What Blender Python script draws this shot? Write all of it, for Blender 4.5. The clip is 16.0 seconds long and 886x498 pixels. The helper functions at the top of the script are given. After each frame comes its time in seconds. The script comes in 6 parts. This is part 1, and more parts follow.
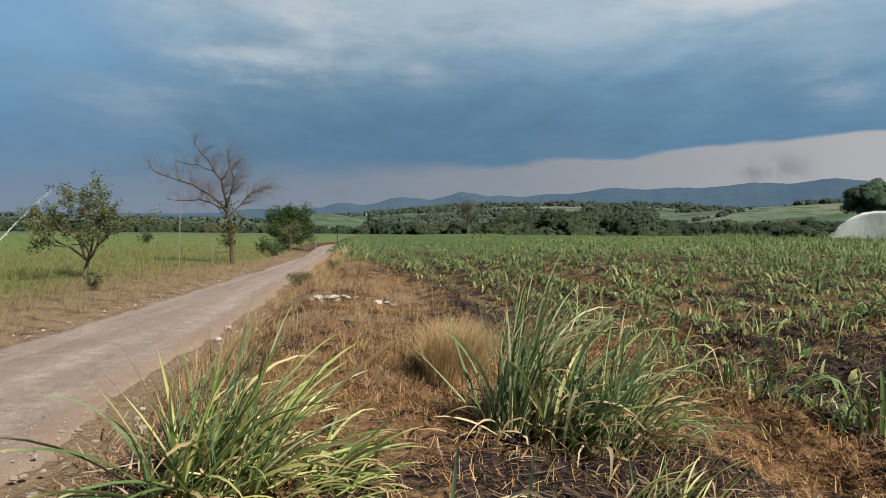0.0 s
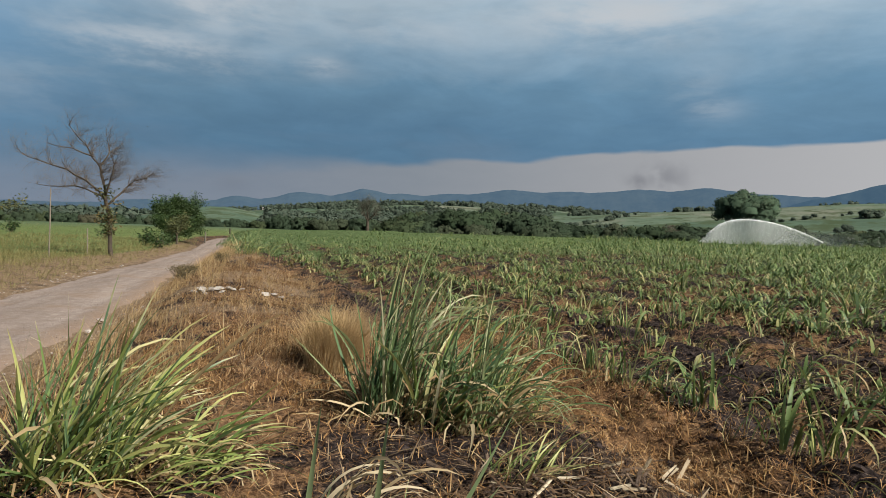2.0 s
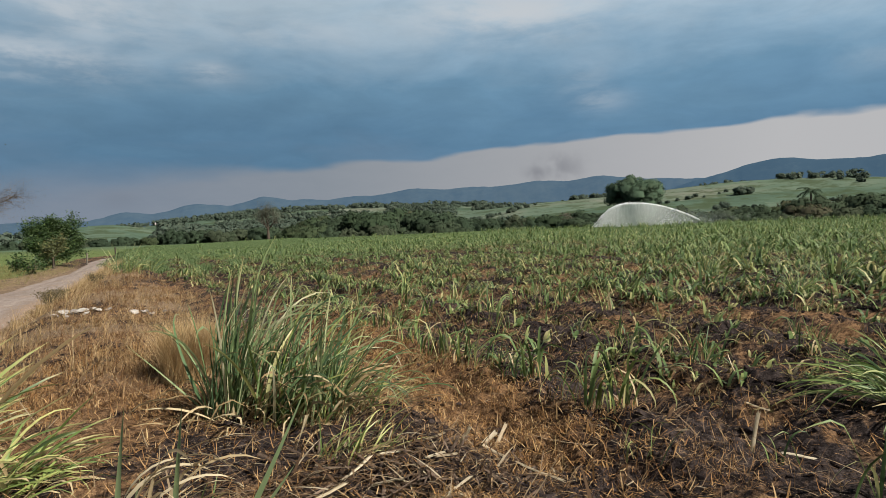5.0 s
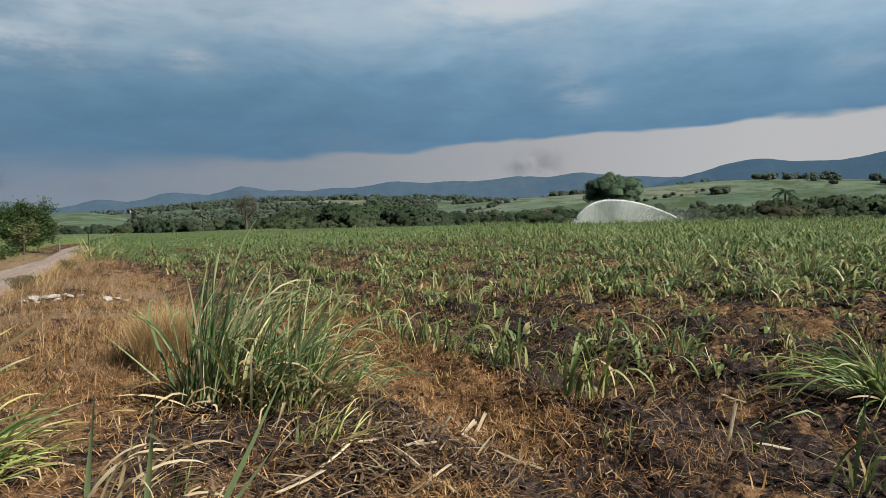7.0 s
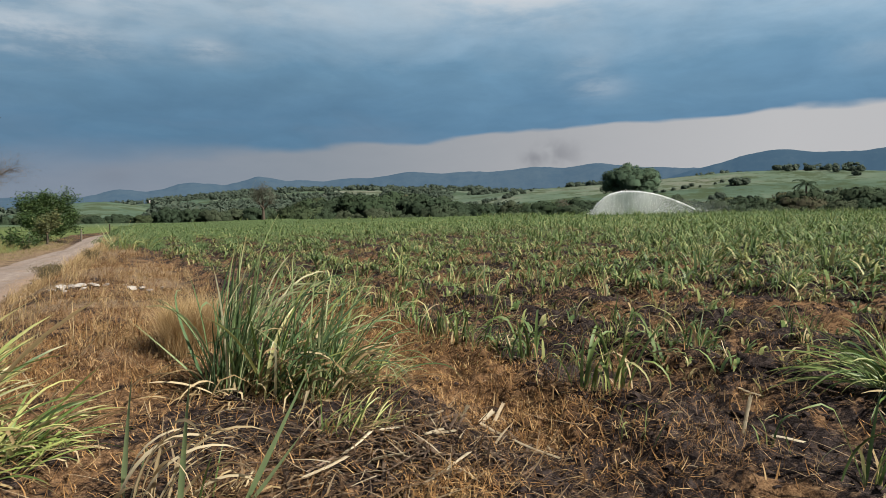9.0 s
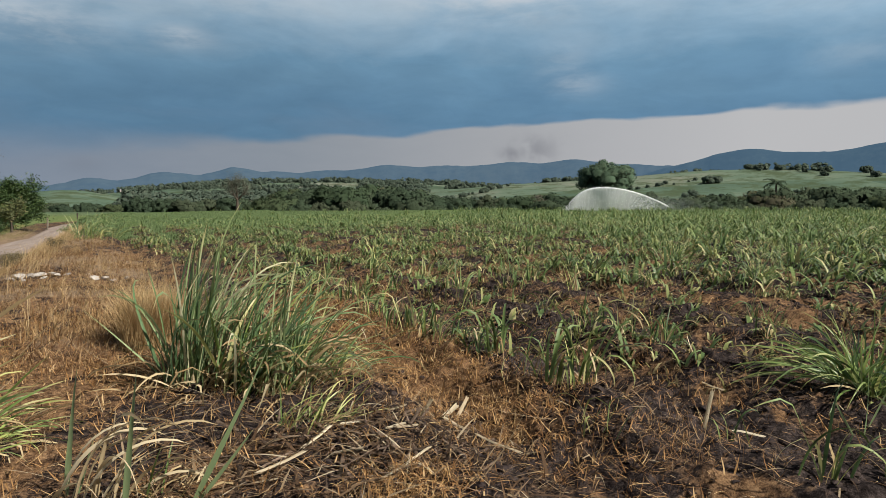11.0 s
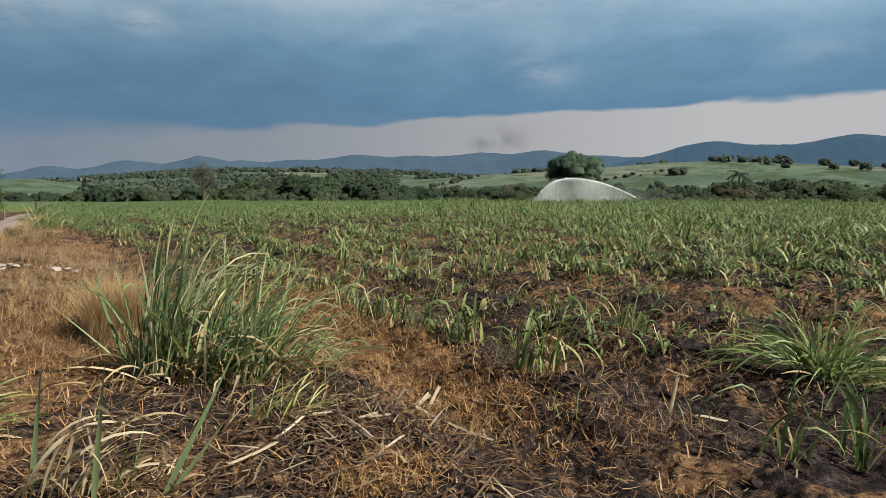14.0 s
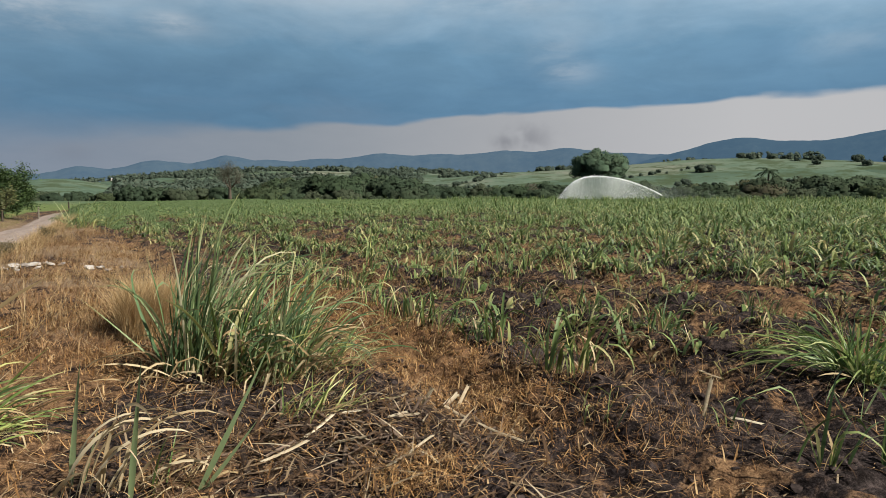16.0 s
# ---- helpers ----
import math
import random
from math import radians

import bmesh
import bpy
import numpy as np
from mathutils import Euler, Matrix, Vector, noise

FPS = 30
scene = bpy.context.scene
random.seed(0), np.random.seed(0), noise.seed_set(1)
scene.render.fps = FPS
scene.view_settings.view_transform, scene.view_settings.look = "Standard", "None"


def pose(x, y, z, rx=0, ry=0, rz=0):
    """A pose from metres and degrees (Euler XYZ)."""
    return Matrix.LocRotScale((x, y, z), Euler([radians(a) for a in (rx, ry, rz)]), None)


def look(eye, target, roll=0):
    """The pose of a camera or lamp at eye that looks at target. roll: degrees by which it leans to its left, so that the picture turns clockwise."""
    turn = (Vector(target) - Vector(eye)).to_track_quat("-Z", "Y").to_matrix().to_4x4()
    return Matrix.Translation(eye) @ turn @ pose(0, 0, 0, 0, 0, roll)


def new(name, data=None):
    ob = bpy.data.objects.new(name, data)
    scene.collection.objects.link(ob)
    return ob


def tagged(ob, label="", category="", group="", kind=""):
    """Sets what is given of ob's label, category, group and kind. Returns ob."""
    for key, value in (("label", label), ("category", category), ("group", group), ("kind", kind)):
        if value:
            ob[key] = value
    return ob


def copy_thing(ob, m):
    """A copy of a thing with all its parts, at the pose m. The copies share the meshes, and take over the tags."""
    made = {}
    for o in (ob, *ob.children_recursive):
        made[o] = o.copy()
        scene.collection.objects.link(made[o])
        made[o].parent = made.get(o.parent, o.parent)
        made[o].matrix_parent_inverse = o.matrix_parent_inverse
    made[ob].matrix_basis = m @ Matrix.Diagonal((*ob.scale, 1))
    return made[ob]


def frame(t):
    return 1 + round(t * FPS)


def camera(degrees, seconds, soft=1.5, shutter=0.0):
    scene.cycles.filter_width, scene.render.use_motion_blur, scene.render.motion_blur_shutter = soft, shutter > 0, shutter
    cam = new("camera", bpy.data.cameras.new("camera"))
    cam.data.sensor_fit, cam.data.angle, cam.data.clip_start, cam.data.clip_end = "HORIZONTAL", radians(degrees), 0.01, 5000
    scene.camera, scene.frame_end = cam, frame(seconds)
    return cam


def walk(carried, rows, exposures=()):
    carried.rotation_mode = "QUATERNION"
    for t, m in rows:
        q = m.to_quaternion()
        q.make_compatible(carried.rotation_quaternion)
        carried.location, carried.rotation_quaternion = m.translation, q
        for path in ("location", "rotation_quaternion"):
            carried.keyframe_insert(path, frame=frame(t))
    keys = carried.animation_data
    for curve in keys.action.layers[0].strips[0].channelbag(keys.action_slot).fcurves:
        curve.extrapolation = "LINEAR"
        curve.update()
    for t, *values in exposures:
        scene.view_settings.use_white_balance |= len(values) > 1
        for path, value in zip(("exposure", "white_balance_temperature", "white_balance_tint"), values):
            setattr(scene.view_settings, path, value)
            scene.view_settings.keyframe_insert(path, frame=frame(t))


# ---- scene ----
cam = camera(71.1, 16.0, soft=0.55)
PATH = [
    (0, (0.139, -0.157, 1.504), (0.294, 1.836, 1.426), 0.8),
    (0.5, (0.158, -0.155, 1.5), (0.347, 1.834, 1.417), 1.1),
    (1, (0.209, -0.145, 1.491), (0.47, 1.836, 1.403), 1.3),
    (1.5, (0.275, -0.167, 1.47), (0.649, 1.796, 1.391), 1.4),
    (2, (0.287, -0.327, 1.442), (0.759, 1.614, 1.366), 2.3),
    (2.5, (0.3, -0.514, 1.423), (0.839, 1.411, 1.364), 2.6),
    (3, (0.42, -0.592, 1.435), (1.044, 1.307, 1.38), 1.7),
    (3.5, (0.635, -0.643, 1.412), (1.269, 1.253, 1.348), 1.3),
    (4, (0.712, -0.741, 1.415), (1.361, 1.15, 1.347), 0.7),
    (4.5, (0.756, -0.759, 1.425), (1.452, 1.115, 1.347), -0.6),
    (5, (0.773, -0.741, 1.416), (1.525, 1.11, 1.341), -1.7),
    (7.5, (0.765, -0.701, 1.372), (1.579, 1.122, 1.269), -0.5),
    (8, (0.675, -0.786, 1.412), (1.438, 1.059, 1.3), -0.7),
    (10.5, (0.794, -0.738, 1.377), (1.591, 1.091, 1.237), 0.6),
    (11, (0.804, -0.737, 1.38), (1.639, 1.075, 1.234), 0.4),
    (11.5, (0.802, -0.737, 1.379), (1.659, 1.064, 1.225), 0.3),
    (12, (0.794, -0.738, 1.381), (1.669, 1.053, 1.222), 0.4),
    (12.5, (0.79, -0.733, 1.381), (1.68, 1.05, 1.216), 0.6),
    (13, (0.796, -0.731, 1.379), (1.688, 1.052, 1.21), 0.5),
    (13.5, (0.799, -0.736, 1.379), (1.705, 1.038, 1.205), 0.5),
    (14, (0.785, -0.749, 1.382), (1.705, 1.018, 1.206), 0.6),
    (14.5, (0.784, -0.77, 1.386), (1.707, 0.996, 1.208), 0.9),
    (15, (0.772, -0.769, 1.385), (1.705, 0.992, 1.212), 0.8),
    (15.5, (0.754, -0.732, 1.377), (1.663, 1.041, 1.2), 0.7),
    (16, (0.758, -0.72, 1.386), (1.611, 1.08, 1.204), 0.4),
]
walk(cam, [(t, look(eye, target, roll)) for t, eye, target, roll in PATH], [(0.0, 0.93), (1.5, 0.95), (2.2, 0.79), (2.7, 0.77), (3.2, 0.83), (4.0, 0.88), (4.5, 0.96), (5.0, 0.89), (7.5, 0.95), (8.0, 1.01), (10.5, 0.91), (11.5, 0.96), (14.5, 0.92), (15.0, 0.88), (15.5, 0.95), (16.0, 0.98)])

# ---- world, sun and exposure ----
SUN_AZ, SUN_EL = 138.0, 44.0          # degrees clockwise from +y, above the horizon


class Graph:
    """Short hand for node trees."""

    def __init__(self, tree):
        self.t = tree
        tree.nodes.clear()

    def put(self, v, socket):
        if isinstance(v, bpy.types.NodeSocket):
            self.t.links.new(v, socket)
        elif v is not None:
            if isinstance(v, (tuple, list)) and len(v) == 3 and socket.type == "RGBA":
                v = (*v, 1.0)
            socket.default_value = v

    def node(self, kind, ins=()):
        n = self.t.nodes.new(kind)
        for k, v in dict(ins).items():
            self.put(v, n.inputs[k])
        return n

    def math(self, op, a, b=None, c=None, clamp=False):
        n = self.node("ShaderNodeMath")
        n.operation, n.use_clamp = op, clamp
        for i, v in enumerate((a, b, c)):
            self.put(v, n.inputs[i])
        return n.outputs[0]

    def mix(self, f, a, b, blend="MIX"):
        n = self.node("ShaderNodeMix")
        n.data_type, n.blend_type = "RGBA", blend
        self.put(f, n.inputs[0]), self.put(a, n.inputs[6]), self.put(b, n.inputs[7])
        return n.outputs[2]

    def noise(self, vec, scale, detail=4.0, rough=0.55, dist=0.0):
        return self.node("ShaderNodeTexNoise", {"Vector": vec, "Scale": scale, "Detail": detail, "Roughness": rough, "Distortion": dist}).outputs[0]

    def step(self, v, a, b):
        n = self.node("ShaderNodeMapRange", {0: v, 1: a, 2: b, 3: 0.0, 4: 1.0})
        n.interpolation_type = "SMOOTHSTEP"
        return n.outputs[0]

    def ramp(self, f, stops):
        n = self.node("ShaderNodeValToRGB", {0: f})
        e = n.color_ramp.elements
        while len(e) < len(stops):
            e.new(0.5)
        for el, (p, c) in zip(e, stops):
            el.position, el.color = p, (*c, 1.0)
        return n.outputs[0]

    def attr(self, name):
        n = self.node("ShaderNodeAttribute")
        n.attribute_name = name
        return n.outputs["Fac"]

    def blob(self, az, el, a0, e0, wa, we):
        """A soft round mask in the sky at a0, e0 (degrees), wa wide and we high."""
        r, k = math.radians, self.math
        dx = k("DIVIDE", k("SUBTRACT", az, r(a0)), r(wa))
        dy = k("DIVIDE", k("SUBTRACT", el, r(e0)), r(we))
        d = k("ADD", k("MULTIPLY", dx, dx), k("MULTIPLY", dy, dy))
        return k("POWER", 2.718, k("MULTIPLY", d, -1.0))


def make_world():
    w = bpy.data.worlds.new("sky")
    scene.world = w
    w.use_nodes = True
    g = Graph(w.node_tree)
    k = g.math
    way = g.node("ShaderNodeTexCoord").outputs["Generated"]
    s = g.node("ShaderNodeSeparateXYZ", {0: way})
    x, y, z = s.outputs
    az, el = k("ARCTAN2", x, y), k("ARCSINE", z)
    # cloud coordinates: the deck seen in perspective, and a flat map near the horizon
    inv = k("DIVIDE", 1.0, k("ADD", k("MAXIMUM", z, 0.0), 0.10))
    deckv = g.node("ShaderNodeCombineXYZ", {0: k("MULTIPLY", x, inv), 1: k("MULTIPLY", y, inv), 2: 0.3}).outputs[0]
    flatv = g.node("ShaderNodeCombineXYZ", {0: k("MULTIPLY", az, 3.0), 1: k("MULTIPLY", el, 9.0), 2: 0.7}).outputs[0]
    n_big = g.noise(deckv, 0.55, 5.0, 0.55, 0.4)
    n_mid = g.noise(flatv, 1.6, 6.0, 0.56, 0.3)
    n_fine = g.noise(flatv, 6.0, 5.0, 0.6, 0.2)
    # the storm deck: slate blue low down, paler and broken higher up
    up = k("DIVIDE", el, math.radians(30.0))
    up = k("ADD", up, k("MULTIPLY", k("SUBTRACT", n_mid, 0.5), 0.30))
    up = k("ADD", up, k("MULTIPLY", k("SUBTRACT", n_big, 0.5), 0.25))
    deck = g.ramp(up, [(0.10, (0.140, 0.232, 0.340)), (0.25, (0.108, 0.218, 0.338)), (0.40, (0.142, 0.270, 0.395)), (0.52, (0.245, 0.375, 0.495)),
                       (0.66, (0.41, 0.52, 0.61)), (0.85, (0.46, 0.54, 0.61)), (1.0, (0.40, 0.46, 0.52))])
    tone = g.ramp(k("ADD", k("MULTIPLY", az, 0.5), 0.40), [(0.12, (1.0, 1.0, 1.0)), (0.30, (0.84, 0.84, 0.84)), (0.46, (0.84, 0.84, 0.84)), (0.62, (0.93, 0.93, 0.93)), (0.78, (0.97, 0.97, 0.97)), (0.90, (1.0, 1.0, 1.0))])
    deck = g.mix(1.0, deck, tone, "MULTIPLY")
    deck = g.mix(1.0, deck, (1.12, 1.12, 1.12), "MULTIPLY")
    # dark cloud overhead, out of view, added to cut the fill light
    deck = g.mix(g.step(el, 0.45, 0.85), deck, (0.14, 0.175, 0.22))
    mottle = g.math("ADD", 0.84, g.math("MULTIPLY", g.noise(flatv, 3.4, 5.0, 0.6, 0.4), 0.32))
    deck = g.mix(1.0, deck, g.node("ShaderNodeCombineXYZ", {0: mottle, 1: mottle, 2: mottle}).outputs[0], "MULTIPLY")
    puffs = None
    for a0, e0, wa, we, f in ((-12, 13.6, 7.5, 1.7, 0.75), (2.0, 13.5, 2.2, 0.8, 0.6), (-8, 17.5, 7, 2.2, 0.7), (29, 18.5, 9.0, 2.0, 0.95), (36.5, 10.6, 2.4, 1.0, 0.35),
                              (35.5, 12.5, 2.6, 2.2, 0.22), (-21, 9.8, 7.0, 2.6, 0.22), (58, 11.5, 4.0, 1.0, 0.2), (10, 17.0, 9.0, 1.4, 0.3)):
        b = k("MULTIPLY", g.blob(az, el, a0, e0, wa, we), f)
        puffs = b if puffs is None else k("MAXIMUM", puffs, b)
    ragged = g.step(k("ADD", n_mid, k("MULTIPLY", k("SUBTRACT", n_fine, 0.5), 0.5)), 0.36, 0.64)
    puff = k("MULTIPLY", puffs, k("ADD", k("MULTIPLY", ragged, 0.75), 0.25))
    deck = g.mix(puff, deck, (0.56, 0.60, 0.64))
    # a gap of blue towards the upper left
    gap = k("MULTIPLY", g.blob(az, el, -33.0, 15.5, 11.0, 7.0), k("ADD", 0.35, k("MULTIPLY", g.step(n_mid, 0.62, 0.40), 0.65)))
    deck = g.mix(gap, deck, (0.20, 0.37, 0.58))
    # the pale strip of open air under the deck
    edge = g.ramp(k("ADD", k("MULTIPLY", az, 0.5), 0.40), [(0.0, (0.036, 0.036, 0.036)), (0.40, (0.086, 0.086, 0.086)), (0.575, (0.108, 0.108, 0.108)), (0.72, (0.132, 0.132, 0.132)), (0.79, (0.134, 0.134, 0.134)), (1.0, (0.134, 0.134, 0.134))])
    edge = k("ADD", edge, k("MULTIPLY", k("SUBTRACT", g.noise(flatv, 2.6, 2.0, 0.45), 0.5), 0.030))
    edge = k("ADD", edge, k("MULTIPLY", k("SUBTRACT", n_fine, 0.5), 0.004))
    wide = g.ramp(k("ADD", k("MULTIPLY", az, 0.7), 0.45), [(0.2, (0.05, 0.05, 0.05)), (0.55, (0.007, 0.007, 0.007)), (0.8, (0.0035, 0.0035, 0.0035))])
    rise = k("DIVIDE", k("SUBTRACT", el, edge), wide)
    over = g.step(rise, -1.0, 1.0)
    strip = g.ramp(k("ADD", k("MULTIPLY", az, 0.72), 0.36), [(0.0, (0.185, 0.240, 0.325)), (0.28, (0.200, 0.245, 0.312)), (0.50, (0.240, 0.275, 0.320)), (0.75, (0.365, 0.378, 0.400)), (1.0, (0.49, 0.492, 0.505))])
    strip = g.mix(k("MULTIPLY", n_fine, 0.10), strip, (0.55, 0.55, 0.57))
    # smoke of a far fire over the ridge
    smoke = k("MAXIMUM", k("MULTIPLY", g.blob(az, el, 30.8, 4.55, 1.0, 0.75), 0.55), k("MULTIPLY", g.blob(az, el, 33.0, 4.9, 2.0, 1.2), 0.45))
    smoke = k("MULTIPLY", smoke, g.step(g.noise(way, 38.0, 2.5, 0.5), 0.28, 0.68))
    smoke2 = k("MULTIPLY", k("MULTIPLY", g.blob(az, el, -5.2, 2.9, 1.4, 0.7), 0.30), n_fine)
    strip = g.mix(k("MAXIMUM", smoke, smoke2), strip, (0.15, 0.155, 0.185))
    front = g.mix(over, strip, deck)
    # behind and beside the camera the sky is open
    sky = g.node("ShaderNodeTexSky")
    sky.sky_type, sky.sun_disc, sky.air_density, sky.dust_density = "NISHITA", False, 1.2, 2.0
    sky.sun_elevation, sky.sun_rotation = radians(SUN_EL), radians(SUN_AZ)
    clear = g.mix(1.0, sky.outputs[0], (0.026, 0.026, 0.026), "MULTIPLY")
    back = g.step(k("ADD", k("MULTIPLY", y, -0.85), k("ADD", k("MULTIPLY", x, -0.10), k("MULTIPLY", k("SUBTRACT", n_big, 0.5), 0.5))), 0.05, 0.55)
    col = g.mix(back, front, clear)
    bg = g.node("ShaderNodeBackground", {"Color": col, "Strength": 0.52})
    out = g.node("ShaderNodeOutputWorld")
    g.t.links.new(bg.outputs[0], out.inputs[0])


make_world()
sun = new("sun", bpy.data.lights.new("sun", "SUN"))
sun.data.energy, sun.data.angle, sun.data.color = 4.3, radians(0.6), (1.0, 0.955, 0.87)
_a, _e = radians(SUN_AZ), radians(SUN_EL)
sun.matrix_basis = look((0, 0, 30), Vector((0, 0, 30)) - Vector((math.sin(_a) * math.cos(_e), math.cos(_a) * math.cos(_e), math.sin(_e))))


# ---- materials ----
def material(name):
    m = bpy.data.materials.new(name)
    m.use_nodes = True
    return m, Graph(m.node_tree)


def finish(g, color, rough=0.9, bump=None, strength=0.3, dist=0.02, spec=0.3, thin=0.0, thin_color=None, metal=0.0):
    ins = {"Base Color": color, "Roughness": rough, "Specular IOR Level": spec, "Metallic": metal}
    p = g.node("ShaderNodeBsdfPrincipled", ins)
    if bump is not None:
        b = g.node("ShaderNodeBump", {"Height": bump, "Strength": strength, "Distance": dist})
        g.t.links.new(b.outputs[0], p.inputs["Normal"])
    shader = p.outputs[0]
    if thin:
        tr = g.node("ShaderNodeBsdfTranslucent", {"Color": thin_color or color})
        mx = g.node("ShaderNodeMixShader", {0: thin})
        g.t.links.new(shader, mx.inputs[1]), g.t.links.new(tr.outputs[0], mx.inputs[2])
        shader = mx.outputs[0]
    out = g.node("ShaderNodeOutputMaterial")
    g.t.links.new(shader, out.inputs[0])


def position(g):
    return g.node("ShaderNodeNewGeometry").outputs["Position"]


def chance(g):
    """A random number for each piece: by island within a mesh, and by object."""
    a = g.node("ShaderNodeNewGeometry").outputs["Random Per Island"]
    b = g.node("ShaderNodeObjectInfo").outputs["Random"]
    return g.math("FRACT", g.math("ADD", a, b))


def mat_blades(name, stops, tip, tip_from=0.75, rough=0.45, thin=0.32, spec=0.45, streak=0.30, streak_color=(0.30, 0.315, 0.175)):
    """Grass and cane leaves: a colour for each blade, paler midrib streaks, dry tips."""
    m, g = material(name)
    c = g.ramp(chance(g), stops)
    pos = position(g)
    c = g.mix(g.math("MULTIPLY", g.noise(pos, 35.0, 3.0), streak), c, streak_color)
    along = g.attr("along")
    t = g.math("ADD", along, g.math("MULTIPLY", g.math("SUBTRACT", g.noise(pos, 4.0, 2.0), 0.5), 0.5))
    c = g.mix(g.step(t, tip_from, tip_from + 0.3), c, tip)
    finish(g, c, rough, g.noise(pos, 160.0, 2.0), 0.15, 0.003, spec, thin)
    return m


def mat_plain(name, a, b, scale=8.0, rough=0.9, bump=0.3, fine=90.0, dist=0.01, spec=0.25):
    m, g = material(name)
    pos = position(g)
    f = g.math("ADD", g.math("MULTIPLY", g.noise(pos, scale, 5.0), 0.6), g.math("MULTIPLY", g.noise(pos, fine, 3.0), 0.4))
    f = g.math("ADD", f, g.math("MULTIPLY", g.math("SUBTRACT", chance(g), 0.5), 0.35))
    c = g.ramp(f, [(0.3, a), (0.7, b)])
    finish(g, c, rough, f, bump, dist, spec)
    return m


def mat_ground():
    m, g = material("soil and litter")
    k = g.math
    pos = position(g)
    big, mid, fine, grain = g.noise(pos, 0.45, 4.0), g.noise(pos, 2.6, 5.0, 0.6), g.noise(pos, 18.0, 5.0, 0.65), g.noise(pos, 95.0, 4.0, 0.7)
    dark = g.ramp(k("ADD", k("MULTIPLY", fine, 0.55), k("MULTIPLY", grain, 0.45)), [(0.34, (0.003, 0.0025, 0.0025)), (0.48, (0.020, 0.0155, 0.0145)), (0.71, (0.105, 0.082, 0.076))])
    rust = g.ramp(k("ADD", k("MULTIPLY", fine, 0.5), k("MULTIPLY", grain, 0.5)), [(0.34, (0.016, 0.010, 0.006)), (0.47, (0.110, 0.062, 0.033)), (0.69, (0.33, 0.205, 0.112))])
    tan = g.ramp(k("ADD", k("MULTIPLY", fine, 0.5), k("MULTIPLY", grain, 0.5)), [(0.3, (0.070, 0.046, 0.028)), (0.5, (0.175, 0.122, 0.078)), (0.72, (0.32, 0.245, 0.170))])
    green = g.ramp(k("ADD", k("MULTIPLY", mid, 0.5), k("MULTIPLY", fine, 0.5)), [(0.3, (0.052, 0.076, 0.025)), (0.5, (0.098, 0.130, 0.046)), (0.72, (0.165, 0.178, 0.074))])
    lit = k("ADD", g.attr("litter"), k("MULTIPLY", k("SUBTRACT", mid, 0.5), 2.2))
    lit = k("ADD", lit, k("MULTIPLY", k("SUBTRACT", big, 0.5), 1.6))
    lit = k("ADD", lit, k("MULTIPLY", k("SUBTRACT", fine, 0.5), 1.3))
    c = g.mix(g.step(lit, 0.32, 0.80), dark, rust)
    dry = k("ADD", g.attr("dry"), k("MULTIPLY", k("SUBTRACT", mid, 0.5), 0.8))
    c = g.mix(g.step(dry, 0.35, 0.70), c, tan)
    gr = k("ADD", g.attr("green"), k("MULTIPLY", k("SUBTRACT", mid, 0.5), 0.7))
    c = g.mix(g.step(gr, 0.32, 0.70), c, green)
    # pale fields and dark fields far off, greens dulled and blued to paint in haze
    plot = g.node("ShaderNodeTexVoronoi", {"Vector": pos, "Scale": 0.011}).outputs["Color"]
    tint = k("ADD", k("MULTIPLY", g.node("ShaderNodeSeparateXYZ", {0: plot}).outputs[0], 0.30), k("MULTIPLY", g.noise(pos, 0.018, 5.0, 0.65), 0.70))
    far = g.ramp(tint, [(0.30, (0.048, 0.074, 0.052)), (0.44, (0.070, 0.104, 0.072)), (0.56, (0.094, 0.124, 0.088)), (0.66, (0.128, 0.140, 0.106)), (0.78, (0.165, 0.165, 0.132))])
    scrub = k("MULTIPLY", g.step(g.noise(pos, 0.05, 7.0, 0.75), 0.47, 0.58), 0.80)
    c = g.mix(g.attr("far"), c, g.mix(scrub, far, (0.042, 0.056, 0.026)))
    finish(g, c, 0.95, k("ADD", k("MULTIPLY", fine, 0.6), k("MULTIPLY", grain, 0.4)), 0.9, 0.03, 0.02)
    return m


def mat_road():
    m, g = material("dusty gravel road")
    k = g.math
    pos = position(g)
    drawn = g.node("ShaderNodeMapping", {"Vector": pos, "Scale": (2.6, 0.22, 1.0)}).outputs[0]
    fine, grain, tracks = g.noise(pos, 5.0, 6.0, 0.7), g.noise(pos, 55.0, 5.0, 0.75), g.noise(drawn, 1.0, 4.0, 0.6)
    f = k("ADD", k("MULTIPLY", tracks, 0.26), k("ADD", k("MULTIPLY", fine, 0.30), k("MULTIPLY", grain, 0.44)))
    c = g.ramp(f, [(0.30, (0.090, 0.067, 0.057)), (0.5, (0.208, 0.165, 0.140)), (0.66, (0.355, 0.305, 0.270))])
    c = g.mix(k("MULTIPLY", g.step(g.noise(pos, 0.9, 4.0, 0.6), 0.48, 0.70), 0.55), c, (0.203, 0.139, 0.098))
    c = g.mix(k("MULTIPLY", g.step(g.attr("rim"), 0.3, 1.0), 0.6), c, (0.217, 0.143, 0.094))
    finish(g, c, 0.95, k("ADD", k("MULTIPLY", fine, 0.5), grain), 0.6, 0.02, 0.15)
    return m


